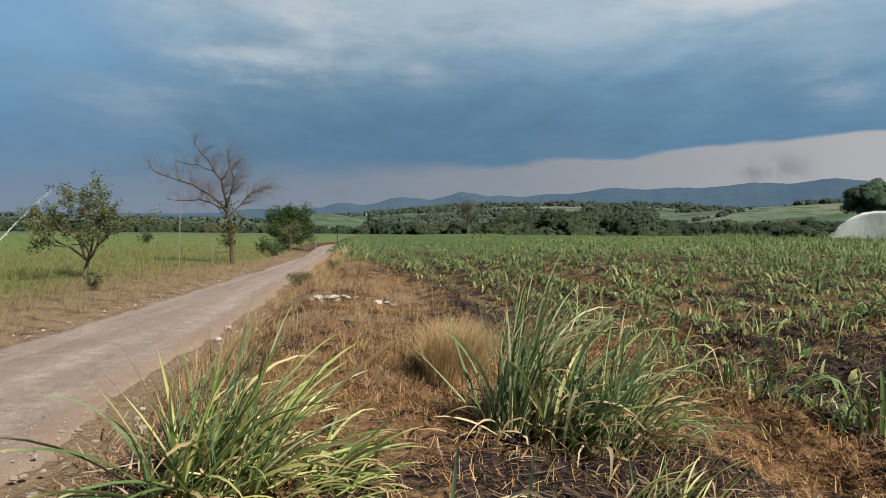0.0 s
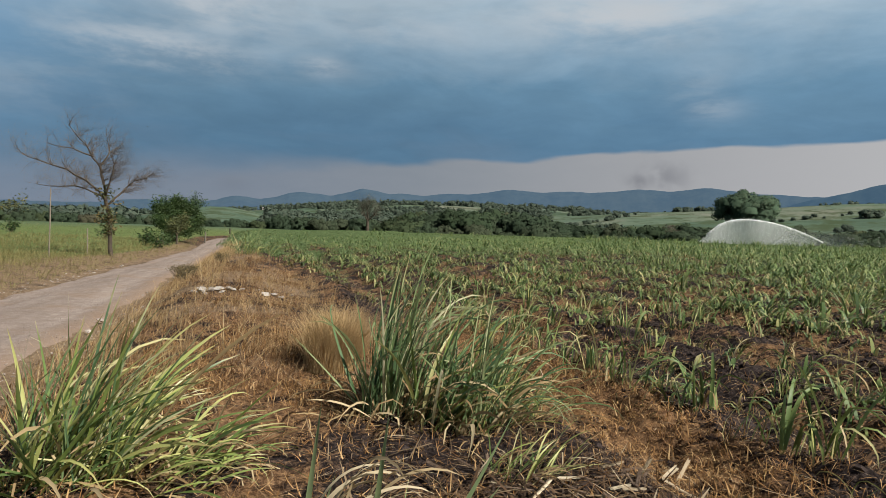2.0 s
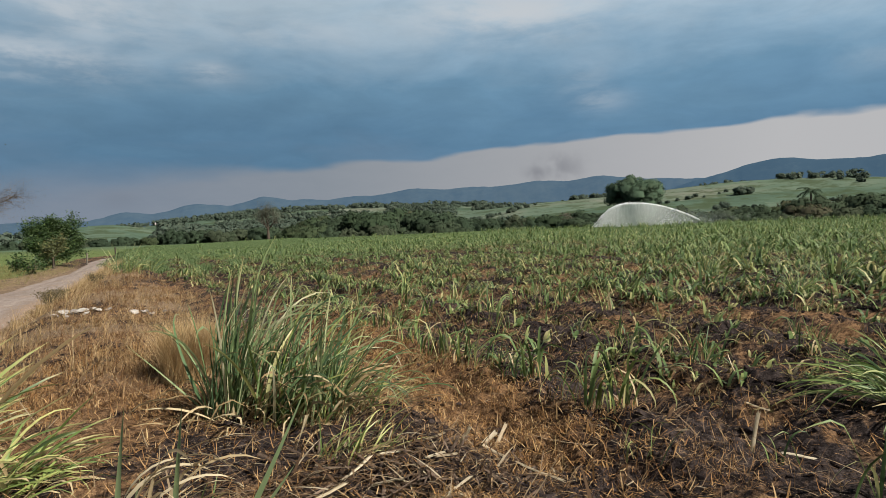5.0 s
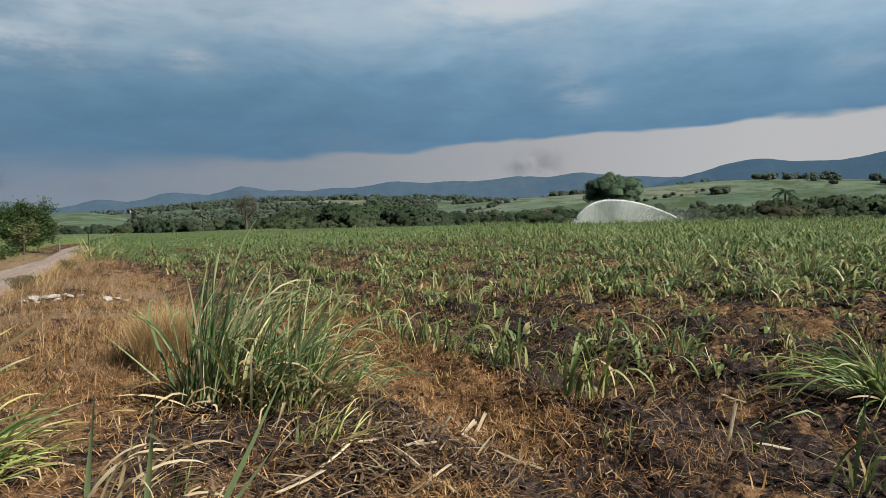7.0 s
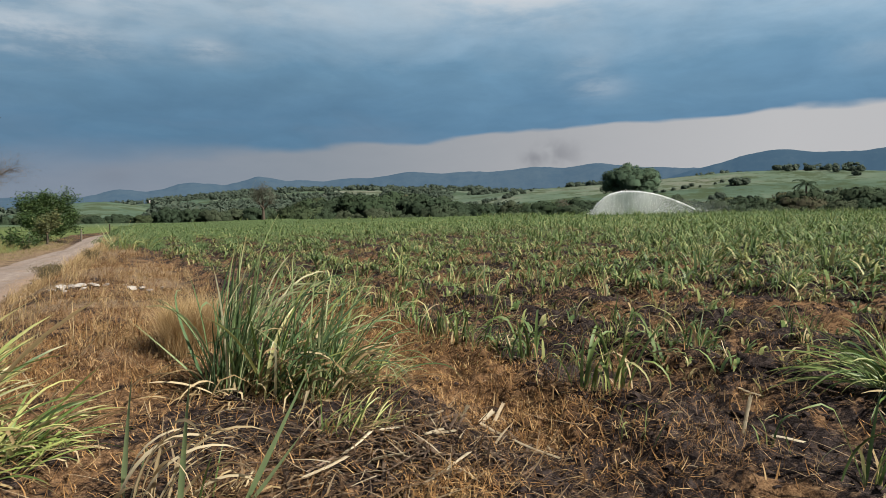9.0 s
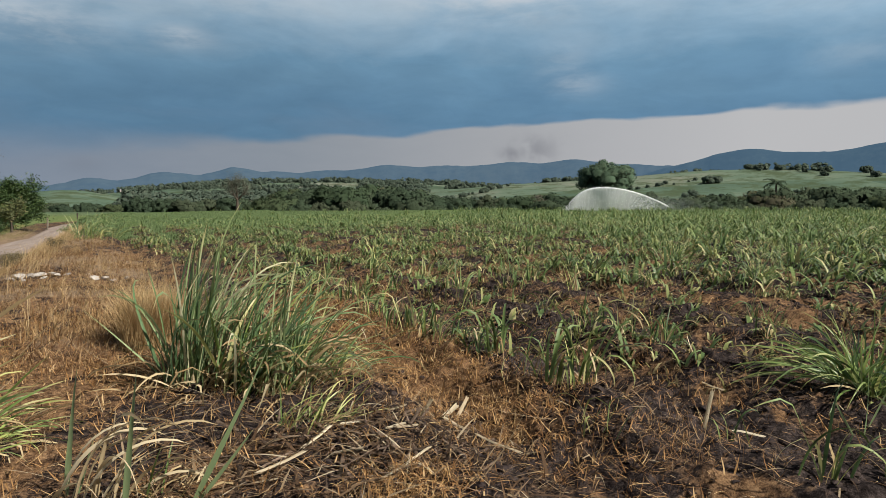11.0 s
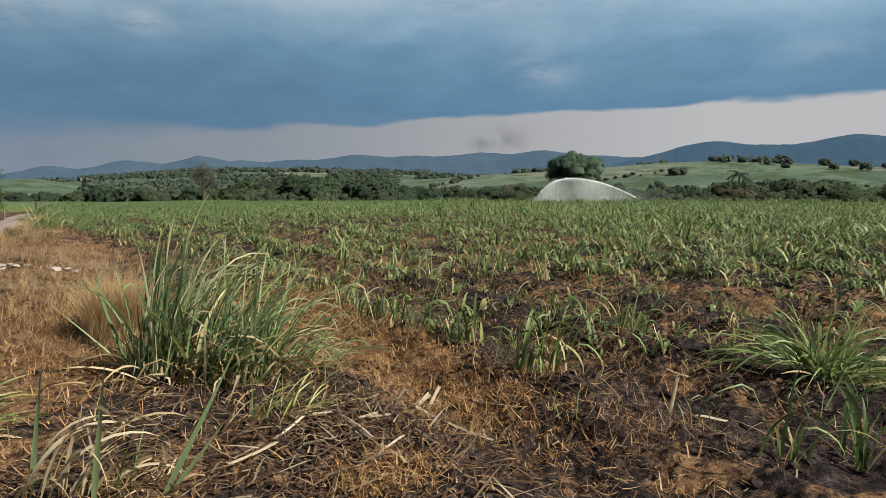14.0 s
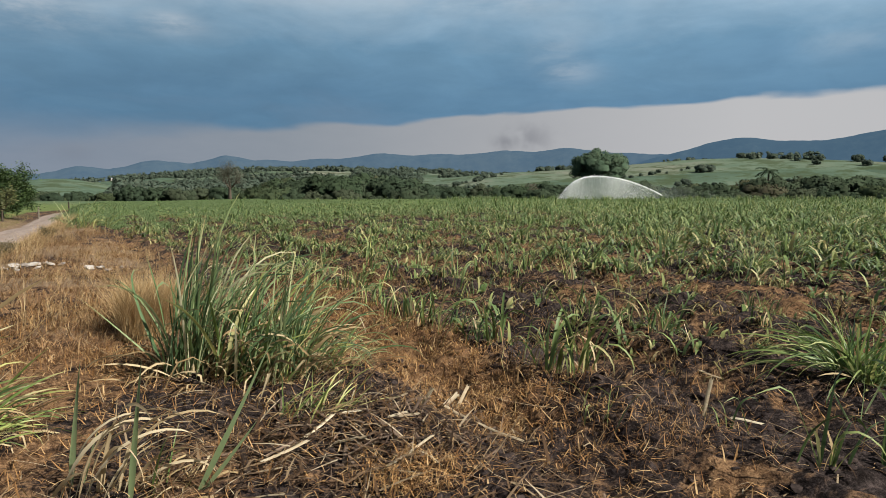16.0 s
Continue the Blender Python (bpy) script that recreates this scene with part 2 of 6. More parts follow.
def mat_leaves(name, stops, thin=0.3, rough=0.55, spec=0.3, by_tree=False):
    m, g = material(name)
    f = chance(g)
    if by_tree:
        f = g.math("ADD", g.math("MULTIPLY", g.node("ShaderNodeObjectInfo").outputs["Random"], 0.8), g.math("MULTIPLY", f, 0.2))
    c = g.ramp(f, stops)
    c = g.mix(g.math("MULTIPLY", g.noise(position(g), 0.9, 3.0), 0.25), c, (0.085, 0.096, 0.050))
    finish(g, c, rough, None, 0, 0, spec, thin)
    return m


def mat_hill(name, a, b, haze_glow, amount):
    """The plain backdrop of wooded hills, kilometres off; the haze of the air is painted as emission."""
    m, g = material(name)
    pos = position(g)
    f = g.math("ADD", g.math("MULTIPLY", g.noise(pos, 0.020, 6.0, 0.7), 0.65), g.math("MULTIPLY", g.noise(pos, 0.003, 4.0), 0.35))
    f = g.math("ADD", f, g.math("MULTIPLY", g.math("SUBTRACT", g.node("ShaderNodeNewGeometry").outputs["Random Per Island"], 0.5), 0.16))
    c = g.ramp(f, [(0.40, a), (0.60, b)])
    p = g.node("ShaderNodeBsdfPrincipled", {"Base Color": c, "Roughness": 1.0, "Specular IOR Level": 0.0, "Emission Color": haze_glow, "Emission Strength": amount})
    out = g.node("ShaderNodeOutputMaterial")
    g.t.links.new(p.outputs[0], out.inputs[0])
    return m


def mat_curtain():
    """Falling water seen as a thin veil: streaks of white with gaps."""
    m, g = material("water curtain")
    k = g.math
    pos = position(g)
    fall = g.node("ShaderNodeMapping", {"Vector": pos, "Scale": (1.0, 1.0, 0.25)}).outputs[0]
    a = k("MULTIPLY", g.attr("along"), k("ADD", 0.50, k("MULTIPLY", g.noise(fall, 3.5, 5.0, 0.65), 0.65)), None, True)
    d = g.node("ShaderNodeBsdfDiffuse", {"Color": (0.93, 0.94, 0.95, 1)})
    t = g.node("ShaderNodeBsdfTranslucent", {"Color": (0.86, 0.87, 0.88, 1)})
    m1, m2 = g.node("ShaderNodeMixShader", {0: 0.22}), g.node("ShaderNodeMixShader", {0: a})
    g.t.links.new(d.outputs[0], m1.inputs[1]), g.t.links.new(t.outputs[0], m1.inputs[2])
    g.t.links.new(g.node("ShaderNodeBsdfTransparent").outputs[0], m2.inputs[1]), g.t.links.new(m1.outputs[0], m2.inputs[2])
    out = g.node("ShaderNodeOutputMaterial")
    g.t.links.new(m2.outputs[0], out.inputs[0])
    return m


def mat_water():
    m, g = material("water spray")
    d = g.node("ShaderNodeBsdfDiffuse", {"Color": (0.93, 0.94, 0.95, 1)})
    t = g.node("ShaderNodeBsdfTranslucent", {"Color": (0.86, 0.87, 0.88, 1)})
    gl = g.node("ShaderNodeBsdfGlossy", {"Color": (1, 1, 1, 1), "Roughness": 0.25})
    m1 = g.node("ShaderNodeMixShader", {0: 0.25})
    g.t.links.new(d.outputs[0], m1.inputs[1]), g.t.links.new(t.outputs[0], m1.inputs[2])
    m2 = g.node("ShaderNodeMixShader", {0: 0.15})
    g.t.links.new(m1.outputs[0], m2.inputs[1]), g.t.links.new(gl.outputs[0], m2.inputs[2])
    out = g.node("ShaderNodeOutputMaterial")
    g.t.links.new(m2.outputs[0], out.inputs[0])
    return m


GREEN = [(0.0, (0.036, 0.076, 0.036)), (0.32, (0.080, 0.146, 0.060)), (0.58, (0.145, 0.220, 0.090)), (0.82, (0.240, 0.300, 0.140)), (0.95, (0.42, 0.43, 0.25)), (1.0, (0.56, 0.52, 0.35))]
M_CANE = mat_blades("cane leaf", GREEN, (0.38, 0.32, 0.16), 0.80, 0.45, 0.25, 0.15, 0.14)
M_SPRAWL = mat_blades("bright grass leaf", [(0.0, (0.048, 0.092, 0.022)), (0.35, (0.100, 0.165, 0.040)), (0.7, (0.190, 0.255, 0.072)), (1.0, (0.34, 0.36, 0.14))], (0.26, 0.26, 0.10), 0.82, 0.42, 0.28, 0.3, 0.12)
M_STICK = mat_plain("weathered cane stick", (0.035, 0.023, 0.017), (0.250, 0.175, 0.125), 25.0, 0.9, 0.4, 220.0, 0.003)
M_TALL = mat_blades("grey green leaf", [(0.0, (0.17, 0.25, 0.115)), (1.0, (0.26, 0.33, 0.165))], (0.34, 0.34, 0.18), 0.85, 0.5, 0.4, 0.15)
M_SHOOT = mat_blades("young cane leaf", [(0.0, (0.030, 0.060, 0.018)), (0.35, (0.074, 0.126, 0.036)), (0.65, (0.145, 0.200, 0.060)), (0.87, (0.27, 0.285, 0.105)), (1.0, (0.44, 0.38, 0.19))], (0.34, 0.31, 0.15), 0.78, 0.5, 0.18, 0.22, 0.12)
M_FIELD = mat_blades("field cane leaf", [(0.0, (0.040, 0.076, 0.022)), (0.4, (0.082, 0.138, 0.040)), (0.7, (0.140, 0.200, 0.062)), (0.9, (0.23, 0.265, 0.105)), (1.0, (0.34, 0.32, 0.16))], (0.26, 0.27, 0.12), 0.80, 0.5, 0.20, 0.20, 0.15)
M_CARPET = mat_blades("closed cane leaf", [(0.0, (0.066, 0.108, 0.042)), (0.5, (0.088, 0.136, 0.052)), (1.0, (0.118, 0.162, 0.068))], (0.12, 0.160, 0.068), 0.9, 0.6, 0.32, 0.12, 0.15)
M_GRASSY = mat_blades("roadside grass leaf", [(0.0, (0.045, 0.100, 0.020)), (0.3, (0.110, 0.190, 0.036)), (0.55, (0.26, 0.325, 0.075)), (0.8, (0.46, 0.46, 0.155)), (1.0, (0.56, 0.50, 0.26))], (0.40, 0.34, 0.15), 0.74)
M_STRAW = mat_blades("bleached dry leaf", [(0.0, (0.20, 0.135, 0.070)), (0.5, (0.36, 0.275, 0.150)), (1.0, (0.52, 0.43, 0.275))], (0.34, 0.255, 0.150), 0.9, 0.7, 0.25, 0.12, 0.35, (0.34, 0.23, 0.10))
M_PALE = mat_blades("pale dry leaf", [(0.0, (0.40, 0.31, 0.18)), (0.5, (0.54, 0.44, 0.28)), (1.0, (0.62, 0.54, 0.38))], (0.44, 0.33, 0.19), 0.88, 0.7, 0.3, 0.12, 0.3, (0.40, 0.30, 0.18))
M_LITTER = mat_blades("cane trash", [(0.0, (0.022, 0.014, 0.010)), (0.40, (0.066, 0.038, 0.021)), (0.72, (0.140, 0.086, 0.048)), (0.92, (0.24, 0.175, 0.105)), (1.0, (0.42, 0.35, 0.24))], (0.10, 0.065, 0.038), 0.95, 0.85, 0.15, 0.10, 0.35, (0.10, 0.066, 0.040))
M_CURLED = mat_blades("curled dry leaf", [(0.0, (0.030, 0.024, 0.014)), (0.4, (0.095, 0.075, 0.034)), (0.65, (0.150, 0.140, 0.050)), (0.88, (0.28, 0.225, 0.105)), (1.0, (0.46, 0.38, 0.22))], (0.20, 0.145, 0.075), 0.8, 0.8, 0.15, 0.08, 0.25, (0.15, 0.10, 0.05))
M_BLEACHED = mat_blades("bleached cane trash", [(0.0, (0.14, 0.092, 0.055)), (0.5, (0.27, 0.20, 0.125)), (1.0, (0.46, 0.39, 0.275))], (0.22, 0.15, 0.09), 0.9, 0.8, 0.2, 0.12, 0.3, (0.20, 0.14, 0.085))
M_RUSTY = mat_blades("rust brown rootlets", [(0.0, (0.072, 0.035, 0.015)), (0.35, (0.220, 0.116, 0.046)), (0.7, (0.40, 0.235, 0.100)), (1.0, (0.56, 0.40, 0.21))], (0.30, 0.165, 0.070), 0.95, 0.85, 0.2, 0.10, 0.3, (0.22, 0.115, 0.045))
M_DRYGRASS = mat_blades("dry grass", [(0.0, (0.22, 0.115, 0.050)), (0.4, (0.36, 0.215, 0.100)), (0.75, (0.47, 0.315, 0.160)), (1.0, (0.54, 0.41, 0.24))], (0.50, 0.37, 0.21), 0.85, 0.8, 0.3, 0.15)
M_FEATHER = mat_blades("pale feather grass", [(0.0, (0.36, 0.24, 0.105)), (0.5, (0.46, 0.325, 0.165)), (1.0, (0.54, 0.41, 0.24))], (0.50, 0.37, 0.20), 0.85, 0.8, 0.4, 0.15, 0.3, (0.50, 0.37, 0.20))
M_BANK = mat_blades("rusty bank grass", [(0.0, (0.070, 0.036, 0.019)), (0.35, (0.180, 0.096, 0.046)), (0.7, (0.320, 0.195, 0.095)), (1.0, (0.50, 0.37, 0.21))], (0.38, 0.24, 0.12), 0.85, 0.8, 0.3, 0.15, 0.3, (0.38, 0.22, 0.10))
M_VERGE = mat_blades("verge grass", [(0.0, (0.130, 0.090, 0.036)), (0.35, (0.235, 0.180, 0.070)), (0.7, (0.33, 0.265, 0.110)), (1.0, (0.20, 0.215, 0.065))], (0.360, 0.295, 0.140), 0.85, 0.8, 0.3, 0.15)
M_TALLVERGE = mat_blades("tall verge grass", [(0.0, (0.110, 0.115, 0.036)), (0.4, (0.180, 0.165, 0.058)), (0.75, (0.26, 0.215, 0.085)), (1.0, (0.36, 0.275, 0.130))], (0.32, 0.26, 0.115), 0.80, 0.8, 0.3, 0.15)
M_MEADOW = mat_blades("meadow grass", [(0.0, (0.070, 0.095, 0.032)), (0.4, (0.110, 0.136, 0.046)), (0.75, (0.170, 0.180, 0.070)), (1.0, (0.27, 0.235, 0.11))], (0.22, 0.20, 0.085), 0.85)
M_GROUND, M_ROAD, M_WATER, M_CURTAIN = mat_ground(), mat_road(), mat_water(), mat_curtain()
M_CHIP = mat_plain("split cane stalk", (0.40, 0.31, 0.20), (0.60, 0.52, 0.38), 25.0, 0.8, 0.3, 220.0, 0.003)
M_STONE = mat_plain("pale limestone", (0.16, 0.135, 0.115), (0.42, 0.385, 0.345), 9.0, 0.9, 0.5, 60.0, 0.01)
M_CLOD = mat_plain("dark soil clod", (0.010, 0.0075, 0.0075), (0.055, 0.042, 0.038), 14.0, 0.95, 0.7, 90.0, 0.01, 0.02)
M_GRAVEL = mat_plain("gravel", (0.180, 0.143, 0.116), (0.390, 0.345, 0.307), 14.0, 0.95, 0.4, 90.0, 0.01)
M_BARK = mat_plain("grey brown bark", (0.040, 0.031, 0.024), (0.115, 0.090, 0.068), 7.0, 0.95, 0.8, 45.0, 0.02)
M_TWIG = mat_plain("bare twig", (0.080, 0.062, 0.048), (0.165, 0.130, 0.100), 7.0, 0.95, 0.3, 45.0, 0.01)
M_POST = mat_plain("weathered post", (0.12, 0.10, 0.08), (0.24, 0.205, 0.165), 6.0, 0.9, 0.5, 60.0, 0.01)
M_OLIVE = mat_leaves("olive leaf", [(0.0, (0.046, 0.062, 0.024)), (0.5, (0.088, 0.102, 0.038)), (0.85, (0.145, 0.148, 0.056)), (1.0, (0.21, 0.180, 0.080))])
M_BROWNLEAF = mat_leaves("withered leaf", [(0.0, (0.056, 0.046, 0.019)), (0.5, (0.112, 0.086, 0.034)), (1.0, (0.203, 0.150, 0.064))])
M_GREYLEAF = mat_leaves("grey dry leaf", [(0.0, (0.075, 0.078, 0.056)), (0.5, (0.100, 0.098, 0.072)), (1.0, (0.130, 0.120, 0.088))])
M_DARKLEAF = mat_leaves("dark glossy leaf", [(0.0, (0.020, 0.046, 0.014)), (0.6, (0.044, 0.088, 0.024)), (1.0, (0.090, 0.135, 0.038))])
M_FARLEAF = mat_leaves("woodland leaf", [(0.0, (0.034, 0.058, 0.036)), (0.35, (0.052, 0.078, 0.042)), (0.6, (0.070, 0.090, 0.046)), (0.75, (0.092, 0.084, 0.056)), (1.0, (0.090, 0.088, 0.074))], 0.35, 0.9, 0.03, True)
M_FARDARK = mat_leaves("dark woodland leaf", [(0.0, (0.036, 0.058, 0.038)), (0.5, (0.050, 0.075, 0.046)), (1.0, (0.072, 0.084, 0.054))], 0.35, 0.9, 0.03, True)
# this tree's greens are lightened and blued in place of haze
M_BIGTREE = mat_leaves("spreading tree leaf", [(0.0, (0.050, 0.086, 0.058)), (0.5, (0.062, 0.098, 0.064)), (1.0, (0.078, 0.112, 0.072))], 0.15, 0.9, 0.03)
# ridges: blue emission over dark woods paints in the haze of distance
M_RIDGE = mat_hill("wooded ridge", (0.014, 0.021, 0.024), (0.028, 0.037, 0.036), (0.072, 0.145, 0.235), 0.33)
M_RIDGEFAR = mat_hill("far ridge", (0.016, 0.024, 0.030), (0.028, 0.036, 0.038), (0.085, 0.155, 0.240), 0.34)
# base greens raised and blued to paint haze onto the far trees
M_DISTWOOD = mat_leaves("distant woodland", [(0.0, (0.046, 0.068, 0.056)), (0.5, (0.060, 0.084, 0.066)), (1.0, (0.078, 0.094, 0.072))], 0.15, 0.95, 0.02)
M_WALLPALE = mat_plain("whitewashed wall", (0.30, 0.28, 0.25), (0.44, 0.42, 0.39), 0.8, 0.9, 0.1, 6.0)
M_ROOF = mat_plain("faded roof sheet", (0.225, 0.210, 0.203), (0.375, 0.352, 0.338), 0.8, 0.7, 0.1, 6.0)


# ---- small tools for meshes ----
rng = np.random.default_rng(7)


def lattice(ix, iy, seed):
    h = (ix.astype(np.int64) * 374761393 + iy.astype(np.int64) * 668265263 + seed * 1442695041) & 0x7FFFFFFF
    h = ((h ^ (h >> 13)) * 1274126177) & 0x7FFFFFFF
    return ((h ^ (h >> 16)) & 0xFFFF) / 65535.0


def smooth_noise(x, y, scale, seed=0, octaves=3):
    """Value noise in 0..1 over arrays, with features about `scale` metres across."""
    total, amp, norm = 0.0, 1.0, 0.0
    for o in range(octaves):
        u, v = np.asarray(x) / scale * 2 ** o, np.asarray(y) / scale * 2 ** o
        i, j = np.floor(u), np.floor(v)
        a, b = u - i, v - j
        a, b = a * a * (3 - 2 * a), b * b * (3 - 2 * b)
        n = (lattice(i, j, seed + o) * (1 - a) + lattice(i + 1, j, seed + o) * a) * (1 - b) + (lattice(i, j + 1, seed + o) * (1 - a) + lattice(i + 1, j + 1, seed + o) * a) * b
        total, norm, amp = total + amp * n, norm + amp, amp * 0.5
    return total / norm


def step01(v, a, b):
    t = np.clip((np.asarray(v, float) - a) / (b - a), 0, 1)
    return t * t * (3 - 2 * t)


def make_mesh(name, verts, faces, mat, attrs=(), smooth=True, normals=None):
    me = bpy.data.meshes.new(name)
    me.from_pydata(np.asarray(verts, float).tolist(), [], faces.tolist() if isinstance(faces, np.ndarray) else faces)
    for key, values in dict(attrs).items():
        a = me.attributes.new(key, "FLOAT", "POINT")
        a.data.foreach_set("value", np.ascontiguousarray(values, dtype=np.float32))
    me.polygons.foreach_set("use_smooth", np.full(len(me.polygons), smooth))
    me.materials.append(mat)
    me.update()
    if normals is not None:
        me.normals_split_custom_set_from_vertices(np.asarray(normals, float).tolist())
    return me


def part(name, me, parent, m=None, label=""):
    ob = new(name, me)
    ob.parent = parent
    if m is not None:
        ob.matrix_basis = m
    if label:
        tagged(ob, label)
    return ob


def thing(name, m, label, category, group="", kind="", data=None):
    ob = new(name, data)
    ob.matrix_basis = m
    if data is None:
        ob.empty_display_size = 0.2
    return tagged(ob, label, category, group, kind)


def blade(length, width, lean, bend, seg=6, twist=0.3, fold=0.25, power=1.4, start=0.35, crook=0.0):
    """One leaf that rises from the origin and bows towards +x: verts, quads and the share of the length at each vertex.
    lean and bend are in degrees from upright; crook breaks the leaf over at that share."""
    s = np.linspace(0, 1, seg + 1)
    th = np.radians(lean + bend * s ** power)
    if crook:
        th = th + np.radians(75) * step01(s, crook - 0.08, crook + 0.08)
    ds = length / seg
    x = np.concatenate([[0], np.cumsum(np.sin((th[1:] + th[:-1]) / 2) * ds)])
    z = np.concatenate([[0], np.cumsum(np.cos((th[1:] + th[:-1]) / 2) * ds)])
    w = width * 0.5 * np.minimum(1, start + s * 2.5) * np.clip(1 - s, 0.0, 1) ** 0.55 + 0.0006
    tw = twist * s
    V = np.zeros((seg + 1, 3, 3))
    nx, nz = -np.cos(th), np.sin(th)
    for j, side in enumerate((-1, 0, 1)):
        V[:, j, 0] = x + side * w * np.sin(tw) * np.cos(th)
        V[:, j, 1] = side * w * np.cos(tw)
        V[:, j, 2] = z - side * w * np.sin(tw) * np.sin(th)
    V[:, 1, 0] -= fold * w * nx
    V[:, 1, 2] -= fold * w * nz
    i = np.arange(seg)[:, None] * 3
    F = np.concatenate([i + [0, 1, 4, 3], i + [1, 2, 5, 4]])
    return V.reshape(-1, 3), F, np.repeat(s, 3)


def strip(length, width, lean, bend, seg=2, power=1.2):
    """A flat narrow leaf for the many small ones."""
    s = np.linspace(0, 1, seg + 1)
    th = np.radians(lean + bend * s ** power)
    ds = length / seg
    x = np.concatenate([[0], np.cumsum(np.sin((th[1:] + th[:-1]) / 2) * ds)])
    z = np.concatenate([[0], np.cumsum(np.cos((th[1:] + th[:-1]) / 2) * ds)])
    w = width * 0.5 * (1 - 0.85 * s ** 2)
    V = np.zeros((seg + 1, 2, 3))
    V[:, 0] = np.stack([x, -w, z], 1)
    V[:, 1] = np.stack([x, w, z], 1)
    i = np.arange(seg)[:, None] * 2
    return V.reshape(-1, 3), i + [0, 1, 3, 2], np.repeat(s, 2)


def turned(V, yaw, tilt=0.0, scale=1.0, at=(0, 0, 0)):
    """Verts scaled, tipped towards +x and turned about z, then moved."""
    c, s = math.cos(tilt), math.sin(tilt)
    P = V * scale
    P = np.stack([P[:, 0] * c + P[:, 2] * s, P[:, 1], P[:, 2] * c - P[:, 0] * s], 1)
    c, s = math.cos(yaw), math.sin(yaw)
    return np.stack([P[:, 0] * c - P[:, 1] * s, P[:, 0] * s + P[:, 1] * c, P[:, 2]], 1) + np.asarray(at)


def join(pieces):
    """Pieces of (verts, quads, along) as one."""
    n, Vs, Fs, As = 0, [], [], []
    for V, F, A in pieces:
        Vs.append(V), Fs.append(F + n), As.append(A)
        n += len(V)
    return np.concatenate(Vs), np.concatenate(Fs), np.concatenate(As)


def scatter(templates, pick, xyz, yaw, scale, tilt=None):
    """Copies of (verts, quads, along) templates at many places, as one."""
    Vs, Fs, As, n = [], [], [], 0
    tilt = np.zeros(len(xyz)) if tilt is None else tilt
    for k, (V, F, A) in enumerate(templates):
        q = np.nonzero(pick == k)[0]
        if not len(q):
            continue
        P = V[None] * scale[q, None, None]
        ct, st = np.cos(tilt[q])[:, None], np.sin(tilt[q])[:, None]
        X, Y, Z = P[..., 0] * ct + P[..., 2] * st, P[..., 1], P[..., 2] * ct - P[..., 0] * st
        cy, sy = np.cos(yaw[q])[:, None], np.sin(yaw[q])[:, None]
        W = np.stack([X * cy - Y * sy, X * sy + Y * cy, Z], -1) + xyz[q][:, None]
        Vs.append(W.reshape(-1, 3))
        Fs.append((F[None] + (np.arange(len(q)) * len(V))[:, None, None] + n).reshape(-1, F.shape[1]))
        As.append(np.tile(A, len(q)))
        n += len(q) * len(V)
    return np.concatenate(Vs), np.concatenate(Fs), np.concatenate(As)


# ---- the lie of the land ----
EYE_X, EYE_Y = 0.5, -0.4
ROW_STEP, ROW_X, ROW_SLANT = 1.6, 3.35, -0.06
ROAD_Y = [-60, 4, 8, 14, 27, 42, 60, 70, 80, 90, 110]
ROAD_L = [-5.5, -5.6, -5.65, -5.8, -5.9, -6.1, -7.7, -7.9, -5.5, 0.5, 22]
ROAD_R = [-2.0, -2.2, -2.5, -2.8, -3.5, -4.2, -5.1, -5.0, -2.4, 3.5, 25]


def road_z(y):
    return np.interp(y, [-60, 4, 10, 30, 52, 80], [-0.2, -0.25, -0.4, -0.65, -0.9, -1.0])


def field_edge(y):
    return np.interp(y, [-20, 0, 7, 9, 16, 22, 30, 42, 60, 70, 80, 90, 110, 130], [2.9, 2.7, 2.4, 1.3, 0.4, -0.6, -2.6, -3.6, -4.6, -4.4, -1.8, 4.2, 26, 40])


def row_place(x, y):
    """How far across the rows a place lies, in rows; whole numbers are the rows."""
    return (x - ROW_X - ROW_SLANT * (y - 3)) / ROW_STEP


